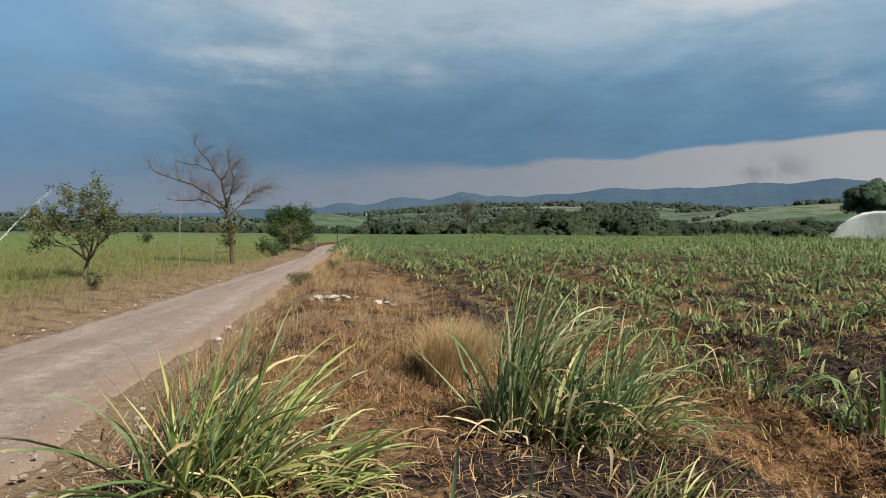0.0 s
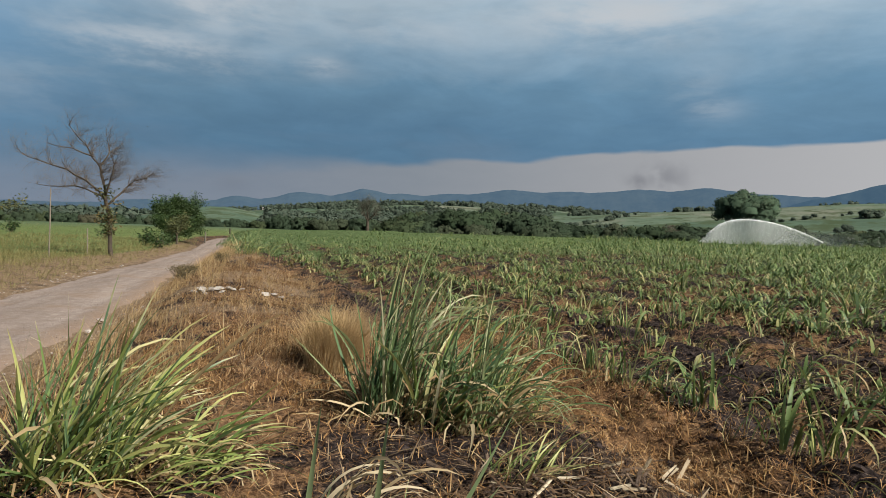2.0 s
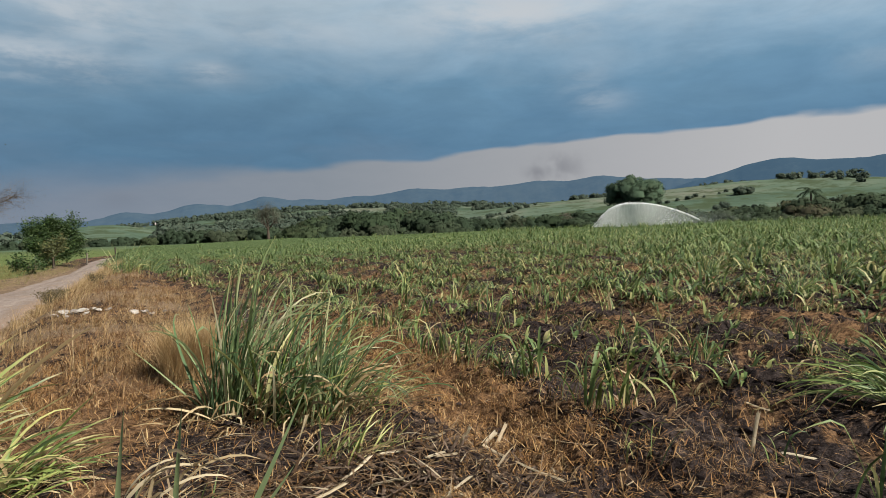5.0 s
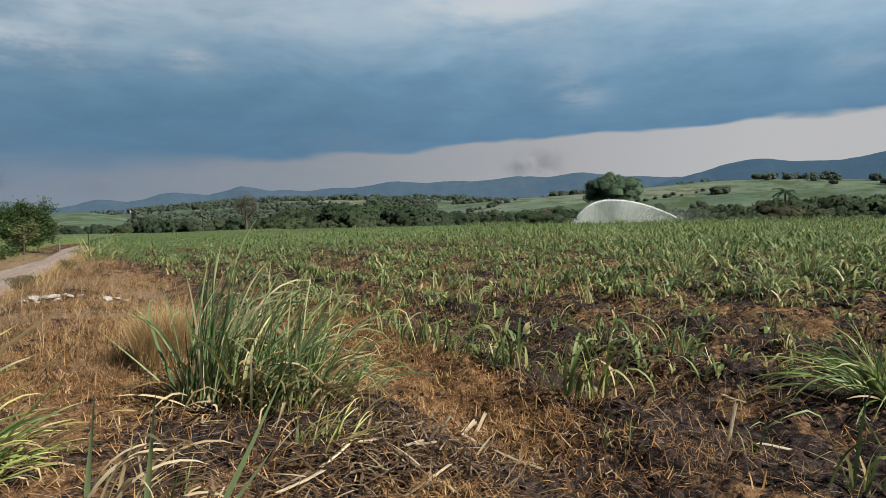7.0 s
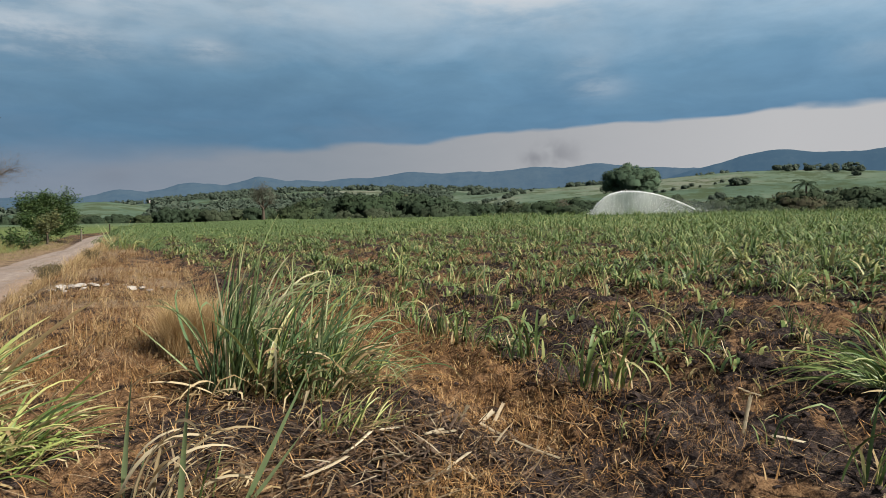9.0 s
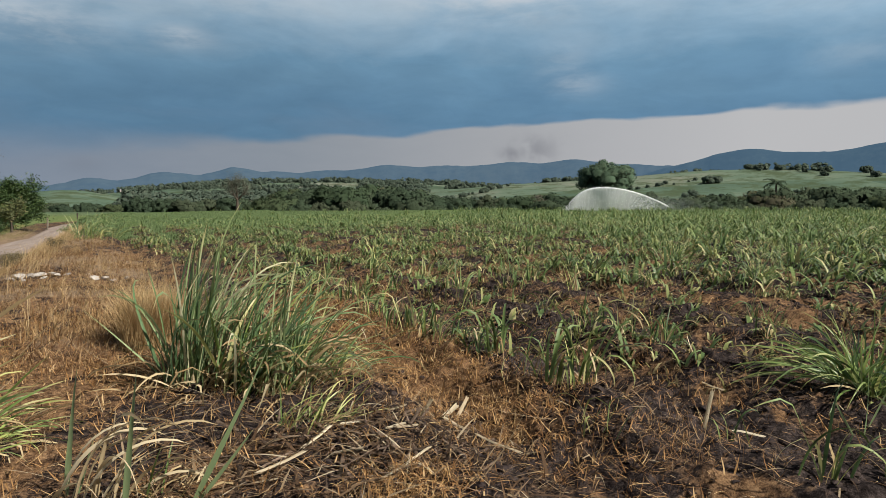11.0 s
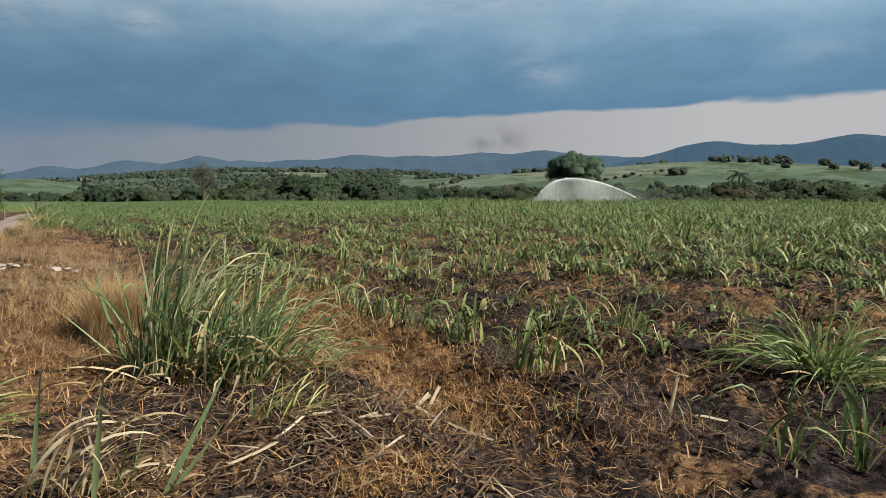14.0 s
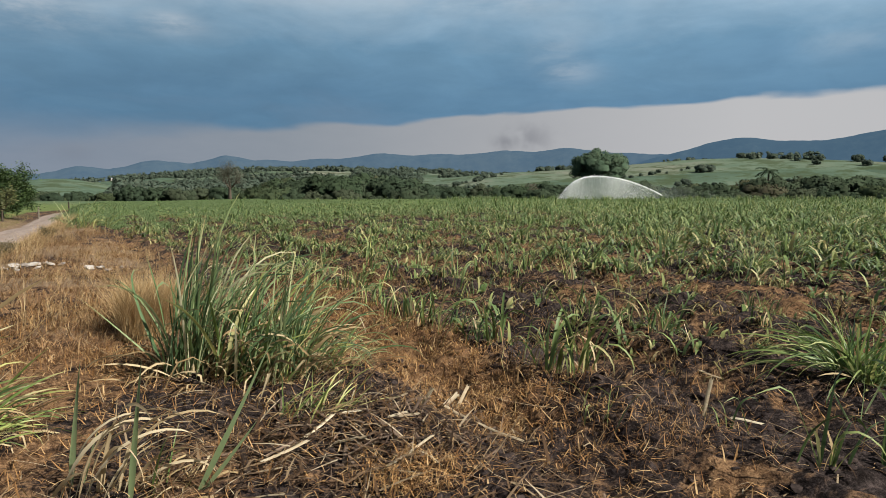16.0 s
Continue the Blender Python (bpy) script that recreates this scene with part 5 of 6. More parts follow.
CHIPS = [chip_mesh(l, r, i) for i, (l, r) in enumerate(((0.18, 0.015), (0.13, 0.017), (0.28, 0.013), (0.42, 0.010), (0.13, 0.016)))]
for i, (cx, cy, turn, which, tip) in enumerate(((2.38, 2.96, 85, 0, 48), (2.58, 2.98, 57, 1, 30), (2.66, 2.97, 122, 0, 54), (2.08, 2.70, 55, 4, 5), (2.14, 2.66, 50, 1, 5), (1.72, 2.48, 105, 0, 4), (1.95, 2.16, 70, 3, 4), (2.55, 2.28, 8, 3, 3),
                                              (2.5, 2.75, 4, 2, 3), (1.6, 2.7, 80, 2, 8), (2.2, 3.0, 100, 1, 14), (4.55, 2.55, -35, 2, 4), (3.95, 1.75, -20, 0, 4), (-1.35, 4.05, 120, 2, 12), (-1.6, 3.9, 60, 3, 6), (1.35, 2.4, 95, 2, 6), (1.85, 2.85, 70, 4, 8), (4.9, 3.1, 100, 2, 30), (3.72, 1.85, 80, 2, 80))):
    tagged(thing("cane_stalk_piece", pose(cx, cy, stand(cx, cy) + 0.040 + 0.07 * math.sin(radians(tip)), min(90, 2.2 * tip) if tip > 25 else 0, -tip, turn - 75 + 37 * math.sin(i * 2.3)), "split dry piece of cane stalk lying on the trash", "cane stalk", "cane stalk pieces", data=CHIPS[which]))


def trash_heap():
    """Split cane sticks thrown together at the field's edge, each one a piece of the heap."""
    r = np.random.default_rng(52)
    kinds = [chip_mesh(1.0, rad, i, M_STICK) for i, rad in enumerate((0.035, 0.05, 0.042, 0.06, 0.03))]
    cx, cy = 1.85, 2.5
    top = thing("cane_trash_heap", pose(cx, cy, stand(cx, cy)), "loose heap of weathered split cane sticks", "cane trash")
    for _ in range(260):
        x, y = r.normal(cx, 0.38), r.normal(cy, 0.34)
        part("stick", kinds[int(r.integers(5))], top, pose(x - cx, y - cy, stand(x, y) - stand(cx, cy) + r.uniform(0.012, 0.05), r.normal(0, 12), r.normal(0, 9), r.normal(70, 45)) @ Matrix.Scale(0.07 + 0.20 * r.random() ** 1.8, 4))


trash_heap()


# ---- trees ----
def tube(points, radii, sides=6):
    pts = [Vector(p) for p in points]
    V, F = [], []
    for i, p in enumerate(pts):
        d = (pts[min(i + 1, len(pts) - 1)] - pts[max(i - 1, 0)]).normalized()
        a = d.orthogonal().normalized()
        b = d.cross(a)
        for j in range(sides):
            t = 2 * math.pi * j / sides
            V.append(p + (a * math.cos(t) + b * math.sin(t)) * radii[i])
    for i in range(len(pts) - 1):
        for j in range(sides):
            j2 = (j + 1) % sides
            F.append((i * sides + j, i * sides + j2, (i + 1) * sides + j2, (i + 1) * sides + j))
    return np.array([v[:] for v in V]), np.array(F), np.zeros(len(V))


def grow(pos, way, length, radius, depth, r, out, tips, lift=0.25, spread=0.75, kids=(2, 4), shrink=0.68, wander=0.16, drift=(0, 0, 0)):
    """One limb and its branches. out: (depth, tube); tips: ends and knots of the twigs."""
    n = 5 if depth > 1 else 4
    pts, p, d = [Vector(pos)], Vector(pos), Vector(way).normalized()
    for _ in range(n):
        d = (d + Vector(r.normal(0, wander, 3)) + Vector((0, 0, lift * 0.2)) + Vector(drift) * 0.15).normalized()
        p = p + d * (length / n)
        pts.append(p.copy())
    rad = [radius * (1 - 0.62 * i / n) for i in range(n + 1)]
    out.append((depth, tube(pts, rad, 7 if depth > 2 else (5 if depth > 1 else 3))))
    if depth <= 1:
        tips.extend(pts[1:])
    if depth == 0:
        return
    for i in range(int(r.integers(*kids)) + (1 if depth > 1 else 0)):
        t = r.uniform(0.35, 1.0) if i else 1.0
        k = min(int(t * n), n)
        side = Vector(r.normal(0, 1, 3))
        side = (side - d * side.dot(d)).normalized()
        way2 = (d * (1 - spread * 0.5) + side * spread * r.uniform(0.6, 1.2) + Vector((0, 0, lift))).normalized()
        grow(pts[k], way2, length * shrink * r.uniform(0.75, 1.15), rad[k] * 0.66, depth - 1, r, out, tips, lift, spread, kids, shrink, wander, drift)


def cards(centres, size, r, flat=0.5, wide=0.5):
    """Rhombic leaves at the places given, turned at random."""
    c = np.asarray(centres, float)
    n = len(c)
    a = r.normal(0, 1, (n, 3))
    a[:, 2] *= flat
    a /= np.linalg.norm(a, axis=1)[:, None]
    b = np.cross(a, r.normal(0, 1, (n, 3)))
    b /= np.linalg.norm(b, axis=1)[:, None]
    s = size * r.uniform(0.55, 1.3, n)[:, None]
    V = np.stack([c - a * s, c + b * s * wide, c + a * s, c - b * s * wide], 1).reshape(-1, 3)
    return V, np.arange(n * 4).reshape(-1, 4), np.zeros(n * 4)


def tree_meshes(r, height, trunk_h, trunk_r, limbs, lean, leaves_per_tip, leaf, jitter, leaf_mat, bark=M_BARK, depth=3, lift=0.25, spread=0.75, shrink=0.68, twig_mat=None, drift=(0, 0, 0), kids=(2, 4)):
    base = Vector((0, 0, -0.15))
    pts = [base, Vector((lean[0] * 0.3, lean[1] * 0.3, trunk_h * 0.45)), Vector((lean[0], lean[1], trunk_h))]
    trunk = make_mesh("trunk", *tube(pts, [trunk_r * 1.35, trunk_r, trunk_r * 0.85], 10)[:2], bark)
    arms = []
    for a, up, length in limbs:
        out, tips = [], []
        grow(pts[-1], (math.cos(a), math.sin(a), up), length, trunk_r * 0.6, depth, r, out, tips, lift, spread, kids, shrink, 0.16, drift)
        V, F, A = join([t for d, t in out if d >= 2])
        V2, F2, A2 = join([t for d, t in out if d < 2])
        c = np.repeat(np.array([t[:] for t in tips]), leaves_per_tip, 0)
        V3, F3, A3 = cards(c + r.normal(0, jitter, c.shape), leaf, r)
        arms.append((make_mesh("limb", V, F, bark), make_mesh("twigs", V2, F2, twig_mat or bark), make_mesh("foliage", V3, F3, leaf_mat, (), False)))
    return trunk, arms


def place_tree(name, x, y, z, meshes, label, group="", turn=0.0, scale=1.0):
    """A tree of a trunk and limbs, each limb with its twigs and leaves, or of a trunk and one closed crown."""
    top = thing(name, pose(x, y, z, 0, 0, turn) @ Matrix.Scale(scale, 4), label, "tree", group)
    part("trunk", meshes[0], top)
    if isinstance(meshes[1], list):
        for limb, twigs, leaves in meshes[1]:
            arm = part("limb", limb, top)
            part("twig_spray", twigs, arm)
            if leaves is not None:
                part("foliage", leaves, arm)
    else:
        part("crown", meshes[1], top)
    return top


def roadside_trees():
    r = np.random.default_rng(21)
    limbs = [(2.9, 1.15, 1.35), (0.0, 1.1, 1.4), (1.3, 2.6, 1.6), (3.5, 2.1, 1.6), (5.4, 1.6, 1.35), (5.9, 1.0, 1.25)]
    m = tree_meshes(r, 3.5, 0.55, 0.062, limbs, (0.08, 0.05), 8, 0.040, 0.065, M_OLIVE, depth=3, lift=0.20, spread=0.70, shrink=0.60, drift=(0.25, 0, 0))
    x, y = -9.26, 19.43
    place_tree("roadside_tree", x, y, stand(x, y), m, "small wind-thinned olive-green tree on the dry verge", "trees along the road")
    place_tree("roadside_tree", -14.9, 18.2, stand(-14.9, 18.2), m, "small wind-thinned olive-green tree on the dry verge", "trees along the road", 140, 1.05)
    # the tall half-bare tree: a leader bowed by the wind, long limbs, fine twigs
    r = np.random.default_rng(5)
    limbs = [([(0, 0, -0.2), (-0.08, 0.02, 1.0), (-0.16, 0.05, 1.9), (-0.34, 0.06, 2.75)], 0.105, 0.08), ([(-0.34, 0.06, 2.75), (-0.45, 0.1, 3.5), (-0.62, 0.2, 4.2), (-1.2, 0.3, 5.1), (-2.0, 0.3, 6.05)], 0.075, 0.016),
             ([(-0.34, 0.06, 2.75), (-1.1, -0.2, 3.5), (-1.85, -0.4, 3.95), (-3.0, -0.5, 4.3), (-3.8, -0.4, 4.7)], 0.055, 0.010), ([(-0.34, 0.06, 2.75), (-1.25, 0.3, 3.12), (-2.3, 0.7, 3.2), (-3.5, 0.9, 3.25)], 0.045, 0.009),
             ([(-0.34, 0.06, 2.75), (-0.1, -0.2, 3.4), (0.15, -0.4, 4.3), (-0.05, -0.5, 5.0)], 0.05, 0.010), ([(-0.2, 0.05, 2.4), (0.3, 0.3, 3.0), (0.8, 0.5, 3.6), (1.5, 0.6, 3.9)], 0.055, 0.012),
             ([(-0.62, 0.2, 4.2), (-0.3, 0.5, 4.9), (-0.5, 0.8, 5.6)], 0.045, 0.012), ([(-0.9, 0.25, 4.65), (-1.7, -0.1, 4.95), (-2.7, -0.3, 5.1)], 0.04, 0.01)]
    arms = []
    for pts, r0, r1 in limbs:
        fine = [Vector(pts[0])]
        for a, b in zip(pts, pts[1:]):
            a, b = Vector(a), Vector(b)
            fine += [a.lerp(b, 0.5) + Vector(r.normal(0, 0.035, 3)), b]
        n = len(fine)
        rad = [r0 + (r1 - r0) * q / (n - 1) for q in range(n)]
        wood = make_mesh("limb", *tube(fine, rad, 8)[:2], M_BARK)
        if r0 > 0.1:
            trunk = wood
            continue
        out, tips = [], []
        for q in range(2, n):
            for _ in range(15):
                way = (fine[q] - fine[q - 1]).normalized() * 0.7 + Vector(r.normal(0, 0.6, 3)) + Vector((0.45, 0, 0.40))
                grow(fine[q], way, r.uniform(0.5, 1.0), min(rad[q] * 0.3, 0.010), 2, r, out, tips, 0.06, 0.55, (2, 4), 0.70, 0.2, (0.6, 0, -0.1))
        V, F, A = join([t for d, t in out])
        c = np.array([t[:] for t in tips])
        c = c[r.random(len(c)) < 0.008]
        V3, F3, A3 = cards(c + r.normal(0, 0.02, c.shape), 0.030, r)
        arms.append((wood, make_mesh("twigs", V, F, M_TWIG), make_mesh("foliage", V3, F3, M_BROWNLEAF, (), False)))
    m = trunk, arms
    x, y = -7.36, 29.3
    top = place_tree("half_bare_tree", x, y, stand(x, y), m, "tall half-bare tree with ivy-wrapped trunk beside the road", "trees along the road", 0, 0.92)
    for _ in range(26):
        h = r.uniform(0.9, 3.3)
        q = Vector((r.normal(-0.11 * h, 0.06 + 0.045 * h), r.normal(0, 0.13), h))
        V, F, A = cards([(q + Vector(r.normal(0, 0.12, 3)))[:] for _ in range(26)], 0.075, r)
        part("climber", make_mesh("climbing leaves", V, F, M_BROWNLEAF if r.random() < 0.6 else M_OLIVE, (), False), top, None, "withered climbing leaves on the trunk")
    # dense dark tree and a paler sapling before it
    r = np.random.default_rng(8)
    limbs = [(a, u, l) for a, u, l in ((0.2, 0.6, 1.5), (1.4, 0.9, 1.6), (2.6, 0.55, 1.7), (3.7, 0.9, 1.4), (4.8, 0.6, 1.6), (5.7, 1.0, 1.6), (1.0, 2.5, 2.0), (4.0, 2.6, 2.0))]
    m = tree_meshes(r, 4.0, 0.7, 0.16, limbs, (0, 0), 70, 0.075, 0.22, M_DARKLEAF, depth=2, lift=0.18, spread=0.95, shrink=0.62, kids=(4, 6))
    place_tree("dense_tree", -8.55, 51.5, stand(-8.55, 51.5), m, "dense round dark green tree by the road bend", "trees along the road", 0, 0.92)
    r = np.random.default_rng(11)
    limbs = [(0.2, 1.2, 0.8), (2.1, 1.3, 0.9), (4.1, 1.2, 0.8), (1.2, 2.4, 1.0)]
    m = tree_meshes(r, 2.2, 0.6, 0.06, limbs, (0, 0), 9, 0.085, 0.16, M_OLIVE, depth=2, lift=0.28, spread=0.6, shrink=0.6)
    place_tree("sapling", -7.75, 47.2, stand(-7.75, 47.2), m, "pale olive sapling before the dense tree", "trees along the road")


roadside_trees()


def shrub_meshes(r, n, radius, height, leaf, mat, stems=9):
    out = []
    c = []
    for i in range(stems):
        a = r.uniform(0, 6.28)
        tip = Vector((radius * r.uniform(0.3, 1) * math.cos(a), radius * r.uniform(0.3, 1) * math.sin(a), height * r.uniform(0.6, 1)))
        out.append(tube([Vector((0, 0, -0.05)), tip * 0.5 + Vector(r.normal(0, 0.05, 3)), tip], [0.012, 0.009, 0.004], 4))
        for _ in range(n // stems):
            t = r.uniform(0.3, 1.05)
            c.append((tip * t + Vector(r.normal(0, 0.13 * radius, 3)))[:])
    V, F, A = join(out)
    V2, F2, A2 = cards(c, leaf, r)
    return make_mesh("stems", V, F, M_TWIG), make_mesh("leaves", V2, F2, mat, (), False)


def shrubs():
    r = np.random.default_rng(31)
    kinds = [shrub_meshes(r, 1500, 0.55, 0.62, 0.028, M_BROWNLEAF, 30), shrub_meshes(r, 420, 0.55, 0.7, 0.06, M_DARKLEAF, 10), shrub_meshes(r, 300, 0.3, 0.4, 0.035, M_OLIVE, 10)]
    for x, y, k, s, lab in ((-2.55, 17.5, 0, 0.70, "dry grey-brown weed bush on the bank"), (-2.25, 16.4, 0, 0.55, "dry grey-brown weed bush on the bank"), (-2.75, 19.5, 0, 0.62, "dry grey-brown weed bush on the bank"), (-1.7, 18.6, 0, 0.5, "dry grey-brown weed bush on the bank"),
                            (-7.3, 38.5, 1, 1.2, "low green shrub on the verge"), (-8.4, 40.5, 1, 1.4, "low green shrub on the verge"), (-7.6, 43.0, 1, 1.0, "low green shrub on the verge"),
                            (-7.5, 16.2, 2, 1.1, "small olive weed at the road edge"), (-24, 62, 1, 1.6, "low green shrub in the meadow"), (-14.5, 55, 1, 1.5, "low green shrub in the meadow")):
        top = thing("shrub", pose(x, y, stand(x, y), 0, 0, r.uniform(0, 360)) @ Matrix.Scale(s, 4), lab, "shrub", "shrubs by the road")
        part("stem", kinds[k][0], top), part("foliage", kinds[k][1], top)


shrubs()


def posts():
    for x, y, h, rad, lean, lab in ((-8.61, 25.8, 2.62, 0.024, 0.6, "tall thin weathered wooden post on the verge"), (-8.23, 29.0, 1.15, 0.026, -1.0, "short weathered fence post on the verge"), (-5.55, 62.0, 1.3, 0.06, 0, "dark marker post at the road bend"), (-7.0, 56.0, 1.0, 0.06, 2, "dark marker post at the road bend")):
        V, F, A = tube([(0, 0, -0.2), (0.01, 0, h * 0.5), (0, 0.01, h * 0.97), (0, 0.01, h)], [rad * 1.1, rad, rad * 0.9, rad * 0.5], 8)
        me = make_mesh("post", V, F, M_POST if h != 1.3 else M_BARK)
        thing("fence_post", pose(x, y, stand(x, y), 0, lean, 0), lab, "post", "posts by the road", data=me)


posts()


# ---- the far trees ----
def unit(v):
    return v / np.maximum(np.linalg.norm(v, axis=-1, keepdims=True), 1e-6)


def foliage(r, lumps, n, leaf, core):
    """Rounded masses of small leaves over closed cores: verts, faces and the normals of the masses. lumps: rows of centre and radius."""
    Vs, Fs, Ns, count = [], [], [], 0
    middle = np.mean([q for q, size in lumps], 0)
    for q, size in lumps:
        d = unit(r.normal(0, 1, (n, 3)))
        c = q + d * size * r.uniform(0.80, 1.14, (n, 1)) * np.array([1, 1, 0.9])
        face = unit(d + r.normal(0, 0.30, d.shape))
        a = unit(np.cross(face, r.normal(0, 1, d.shape)))
        b = np.cross(a, face)
        s = leaf * r.uniform(0.5, 1.3, (n, 1))
        V = np.stack([c - a * s, c + b * s * 0.8, c + a * s, c - b * s * 0.8], 1).reshape(-1, 3)
        Vs.append(V), Ns.append(np.repeat(unit(0.55 * d + 0.3 * face + 0.75 * unit(c - middle) + np.array([0, 0, 0.25])), 4, 0))
        Fs += (np.arange(n * 4).reshape(-1, 4) + count).tolist()
        count += len(V)
        V, F, A = CLODS[int(r.integers(6))]
        Vs.append(V * size * core * np.array([1, 1, 1.25]) + q), Ns.append(unit(V))
        Fs += (F + count).tolist()
        count += len(V)
    return np.concatenate(Vs), Fs, np.concatenate(Ns)


def far_tree(r, height, width, n, leaf, mat, trunk_share=0.3, lumps=14, core=0.86, fine=1.0):
    rows = []
    for i in range(lumps):
        a, rr = r.uniform(0, 6.28), math.sqrt(r.random()) * 0.78
        low = 0.10 if trunk_share < 0.1 and i % 3 == 0 else 0.28
        z = height * (trunk_share + (1 - trunk_share) * (low + 0.58 * r.random() * (1 - 0.45 * rr)))
        rows.append((np.array([rr * math.cos(a) * width / 2, rr * math.sin(a) * width / 2, z]), width * r.uniform(0.065, 0.15) * fine))
    V, F, N = foliage(r, rows, n // lumps, leaf, core)
    middle = V - np.array([0, 0, height * (0.35 + 0.4 * trunk_share)])
    N = unit(N * 0.6 + unit(middle / np.array([width, width, height])) * 0.4 + np.array([0, 0, 0.55]))
    crown = make_mesh("crown", V, F, mat, (), True, N)
    limbs = [tube([(0, 0, -1.5), (0.02 * height, 0, height * trunk_share), (0.0, 0.02 * height, height * 0.6)], [0.05 * height ** 0.8, 0.035 * height ** 0.8, 0.015 * height], 6)]
    for i in range(4):
        a = r.uniform(0, 6.28)
        limbs.append(tube([(0, 0, height * trunk_share * 0.8), (0.16 * width * math.cos(a), 0.16 * width * math.sin(a), height * 0.5), (0.3 * width * math.cos(a), 0.3 * width * math.sin(a), height * 0.68)], [0.02 * height, 0.013 * height, 0.006 * height], 5))
    V, F, A = join(limbs)
    return make_mesh("trunk", V, F, M_BARK), crown


def far_trees():
    r = np.random.default_rng(44)
    shapes = ((5.0, 6.4, 0.02, 54), (4.2, 5.6, 0.0, 46), (6.0, 7.6, 0.05, 60), (5.5, 5.6, 0.04, 50), (3.4, 5.2, 0.0, 42))
    kinds = [far_tree(r, h, w, 8000, 0.165, (M_FARLEAF, M_FARDARK)[k in (1, 3, 4)], share, lumps) for k, (h, w, share, lumps) in enumerate(shapes)]
    # wider shapes in the haze-coloured leaf, for trees past 250 m
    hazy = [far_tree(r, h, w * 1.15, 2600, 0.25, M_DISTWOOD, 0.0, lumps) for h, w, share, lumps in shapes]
    firsts = {}

    def put(k, az, dist, height, label, group):
        x, y = EYE_X + dist * math.sin(radians(az)), EYE_Y + dist * math.cos(radians(az))
        z = float(land(x, y, False)) - 0.1
        s = height / (5.0, 4.2, 6.0, 5.5, 3.4)[k]
        m = pose(x, y, z, 0, 0, r.uniform(0, 360)) @ Matrix.Scale(s, 4)
        if (k, label) in firsts:
            copy_thing(firsts[k, label], pose(x, y, z, 0, 0, r.uniform(0, 360))).scale = (s, s, s)
        else:
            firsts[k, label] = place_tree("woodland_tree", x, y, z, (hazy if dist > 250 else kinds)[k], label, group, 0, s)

    # the belt behind the cane: its skyline by bearing, in degrees above the eye
    def skyline(a):
        return float(np.interp(a, [-34, -20, -9, -2.2, -1.6, 1.0, 3, 6, 9.2, 10.4, 13, 17, 19.6, 21.6, 23.2, 25.3, 27.4, 30, 33, 37, 42.5, 44, 49.4, 52, 55.5, 57.2, 59, 60.5, 70], [0.2, 0.1, 0.0, 0.0, 0.9, 0.5, 0.3, 0.7, 0.5, 1.75, 2.15, 2.25, 2.4, 2.25, 1.5, 1.15, 0.95, 1.2, 1.5, 1.15, 1.6, 1.25, 1.3, 1.6, 1.9, 2.3, 1.95, 1.55, 1.5]))

    a = -34.0
    while a < 72:
        dist = (155 if a < 9.5 else 138) + r.uniform(-9, 16)
        x, y = EYE_X + dist * math.sin(radians(a)), EYE_Y + dist * math.cos(radians(a))
        ground = float(land(x, y, False))
        h = 1.45 + dist * math.tan(radians(skyline(a) * r.uniform(0.70, 1.04))) - ground
        k = int(r.integers(0, 5))
        put(k, a, dist, max(h, 2.2), ("rounded grey-green tree in the belt behind the cane", "dark bushy tree in the belt behind the cane")[k in (1, 3, 4)], "tree belt behind the cane")
        a += r.uniform(0.35, 0.95) * (1.0 if a > 9 else 1.3)
    # low dark bushes along the foot of the belt
    a = 9.5
    while a < 71:
        dist = 122 + r.uniform(-5, 8)
        put(int(r.choice((1, 3, 4))), a, dist, r.uniform(3.4, 5.2), "dark bushy tree in the belt behind the cane", "tree belt behind the cane")
        a += r.uniform(0.7, 1.7)
    # the great spreading tree above the water jet
    big = far_tree(r, 11.5, 11.2, 30000, 0.16, M_BIGTREE, 0.26, 120, 0.86, 0.80)
    dist, az = 205, 39.45
    x, y = EYE_X + dist * math.sin(radians(az)), EYE_Y + dist * math.cos(radians(az))
    gz = float(land(x, y, False))
    place_tree("spreading_tree", x, y, gz - 0.2, big, "great spreading dark green tree standing above the belt", "", 0, (1.4 + dist * math.tan(radians(4.2)) - gz) / 10.9)
    # a thin grey tree in the field's far corner
    rr = np.random.default_rng(3)
    limbs = [(0.2, 1.2, 1.5), (2.1, 1.3, 1.6), (4.1, 1.2, 1.5), (1.2, 2.4, 1.8)]
    m = tree_meshes(rr, 5.0, 1.6, 0.20, limbs, (0, 0), 9, 0.050, 0.30, M_GREYLEAF, depth=3, lift=0.25, spread=0.6, shrink=0.62, twig_mat=M_TWIG)
    x, y = 15.47, 130.0
    place_tree("thin_tree", x, y, stand(x, y), m, "wide grey half-bare tree at the edge of the cane", "", 0, 1.6)
    # a palm that stands out of the belt
    pv, leaflets = np.random.default_rng(6), []
    for i in range(15):
        a, up = 2.4 * i, 0.25 + 0.9 * (i % 5) / 4
        spine = [Vector((math.cos(a) * s * 1.0, math.sin(a) * s * 1.0, 3.4 + up * s * 1.0 - 0.8 * s * s)) for s in np.linspace(0, 1, 9)]
        side = Vector((-math.sin(a), math.cos(a), 0))
        for p, q in zip(spine, spine[1:]):
            for k in (-1, 1):
                tip = p + side * k * 0.24 + (q - p) * 1.2 - Vector((0, 0, 0.12))
                leaflets.append((np.array([p[:], q[:], tip[:]]), np.array([[0, 1, 2]]), np.zeros(3)))
    V, F, A = join(leaflets)
    fronds = make_mesh("fronds", V, F, M_FARDARK, (), False)
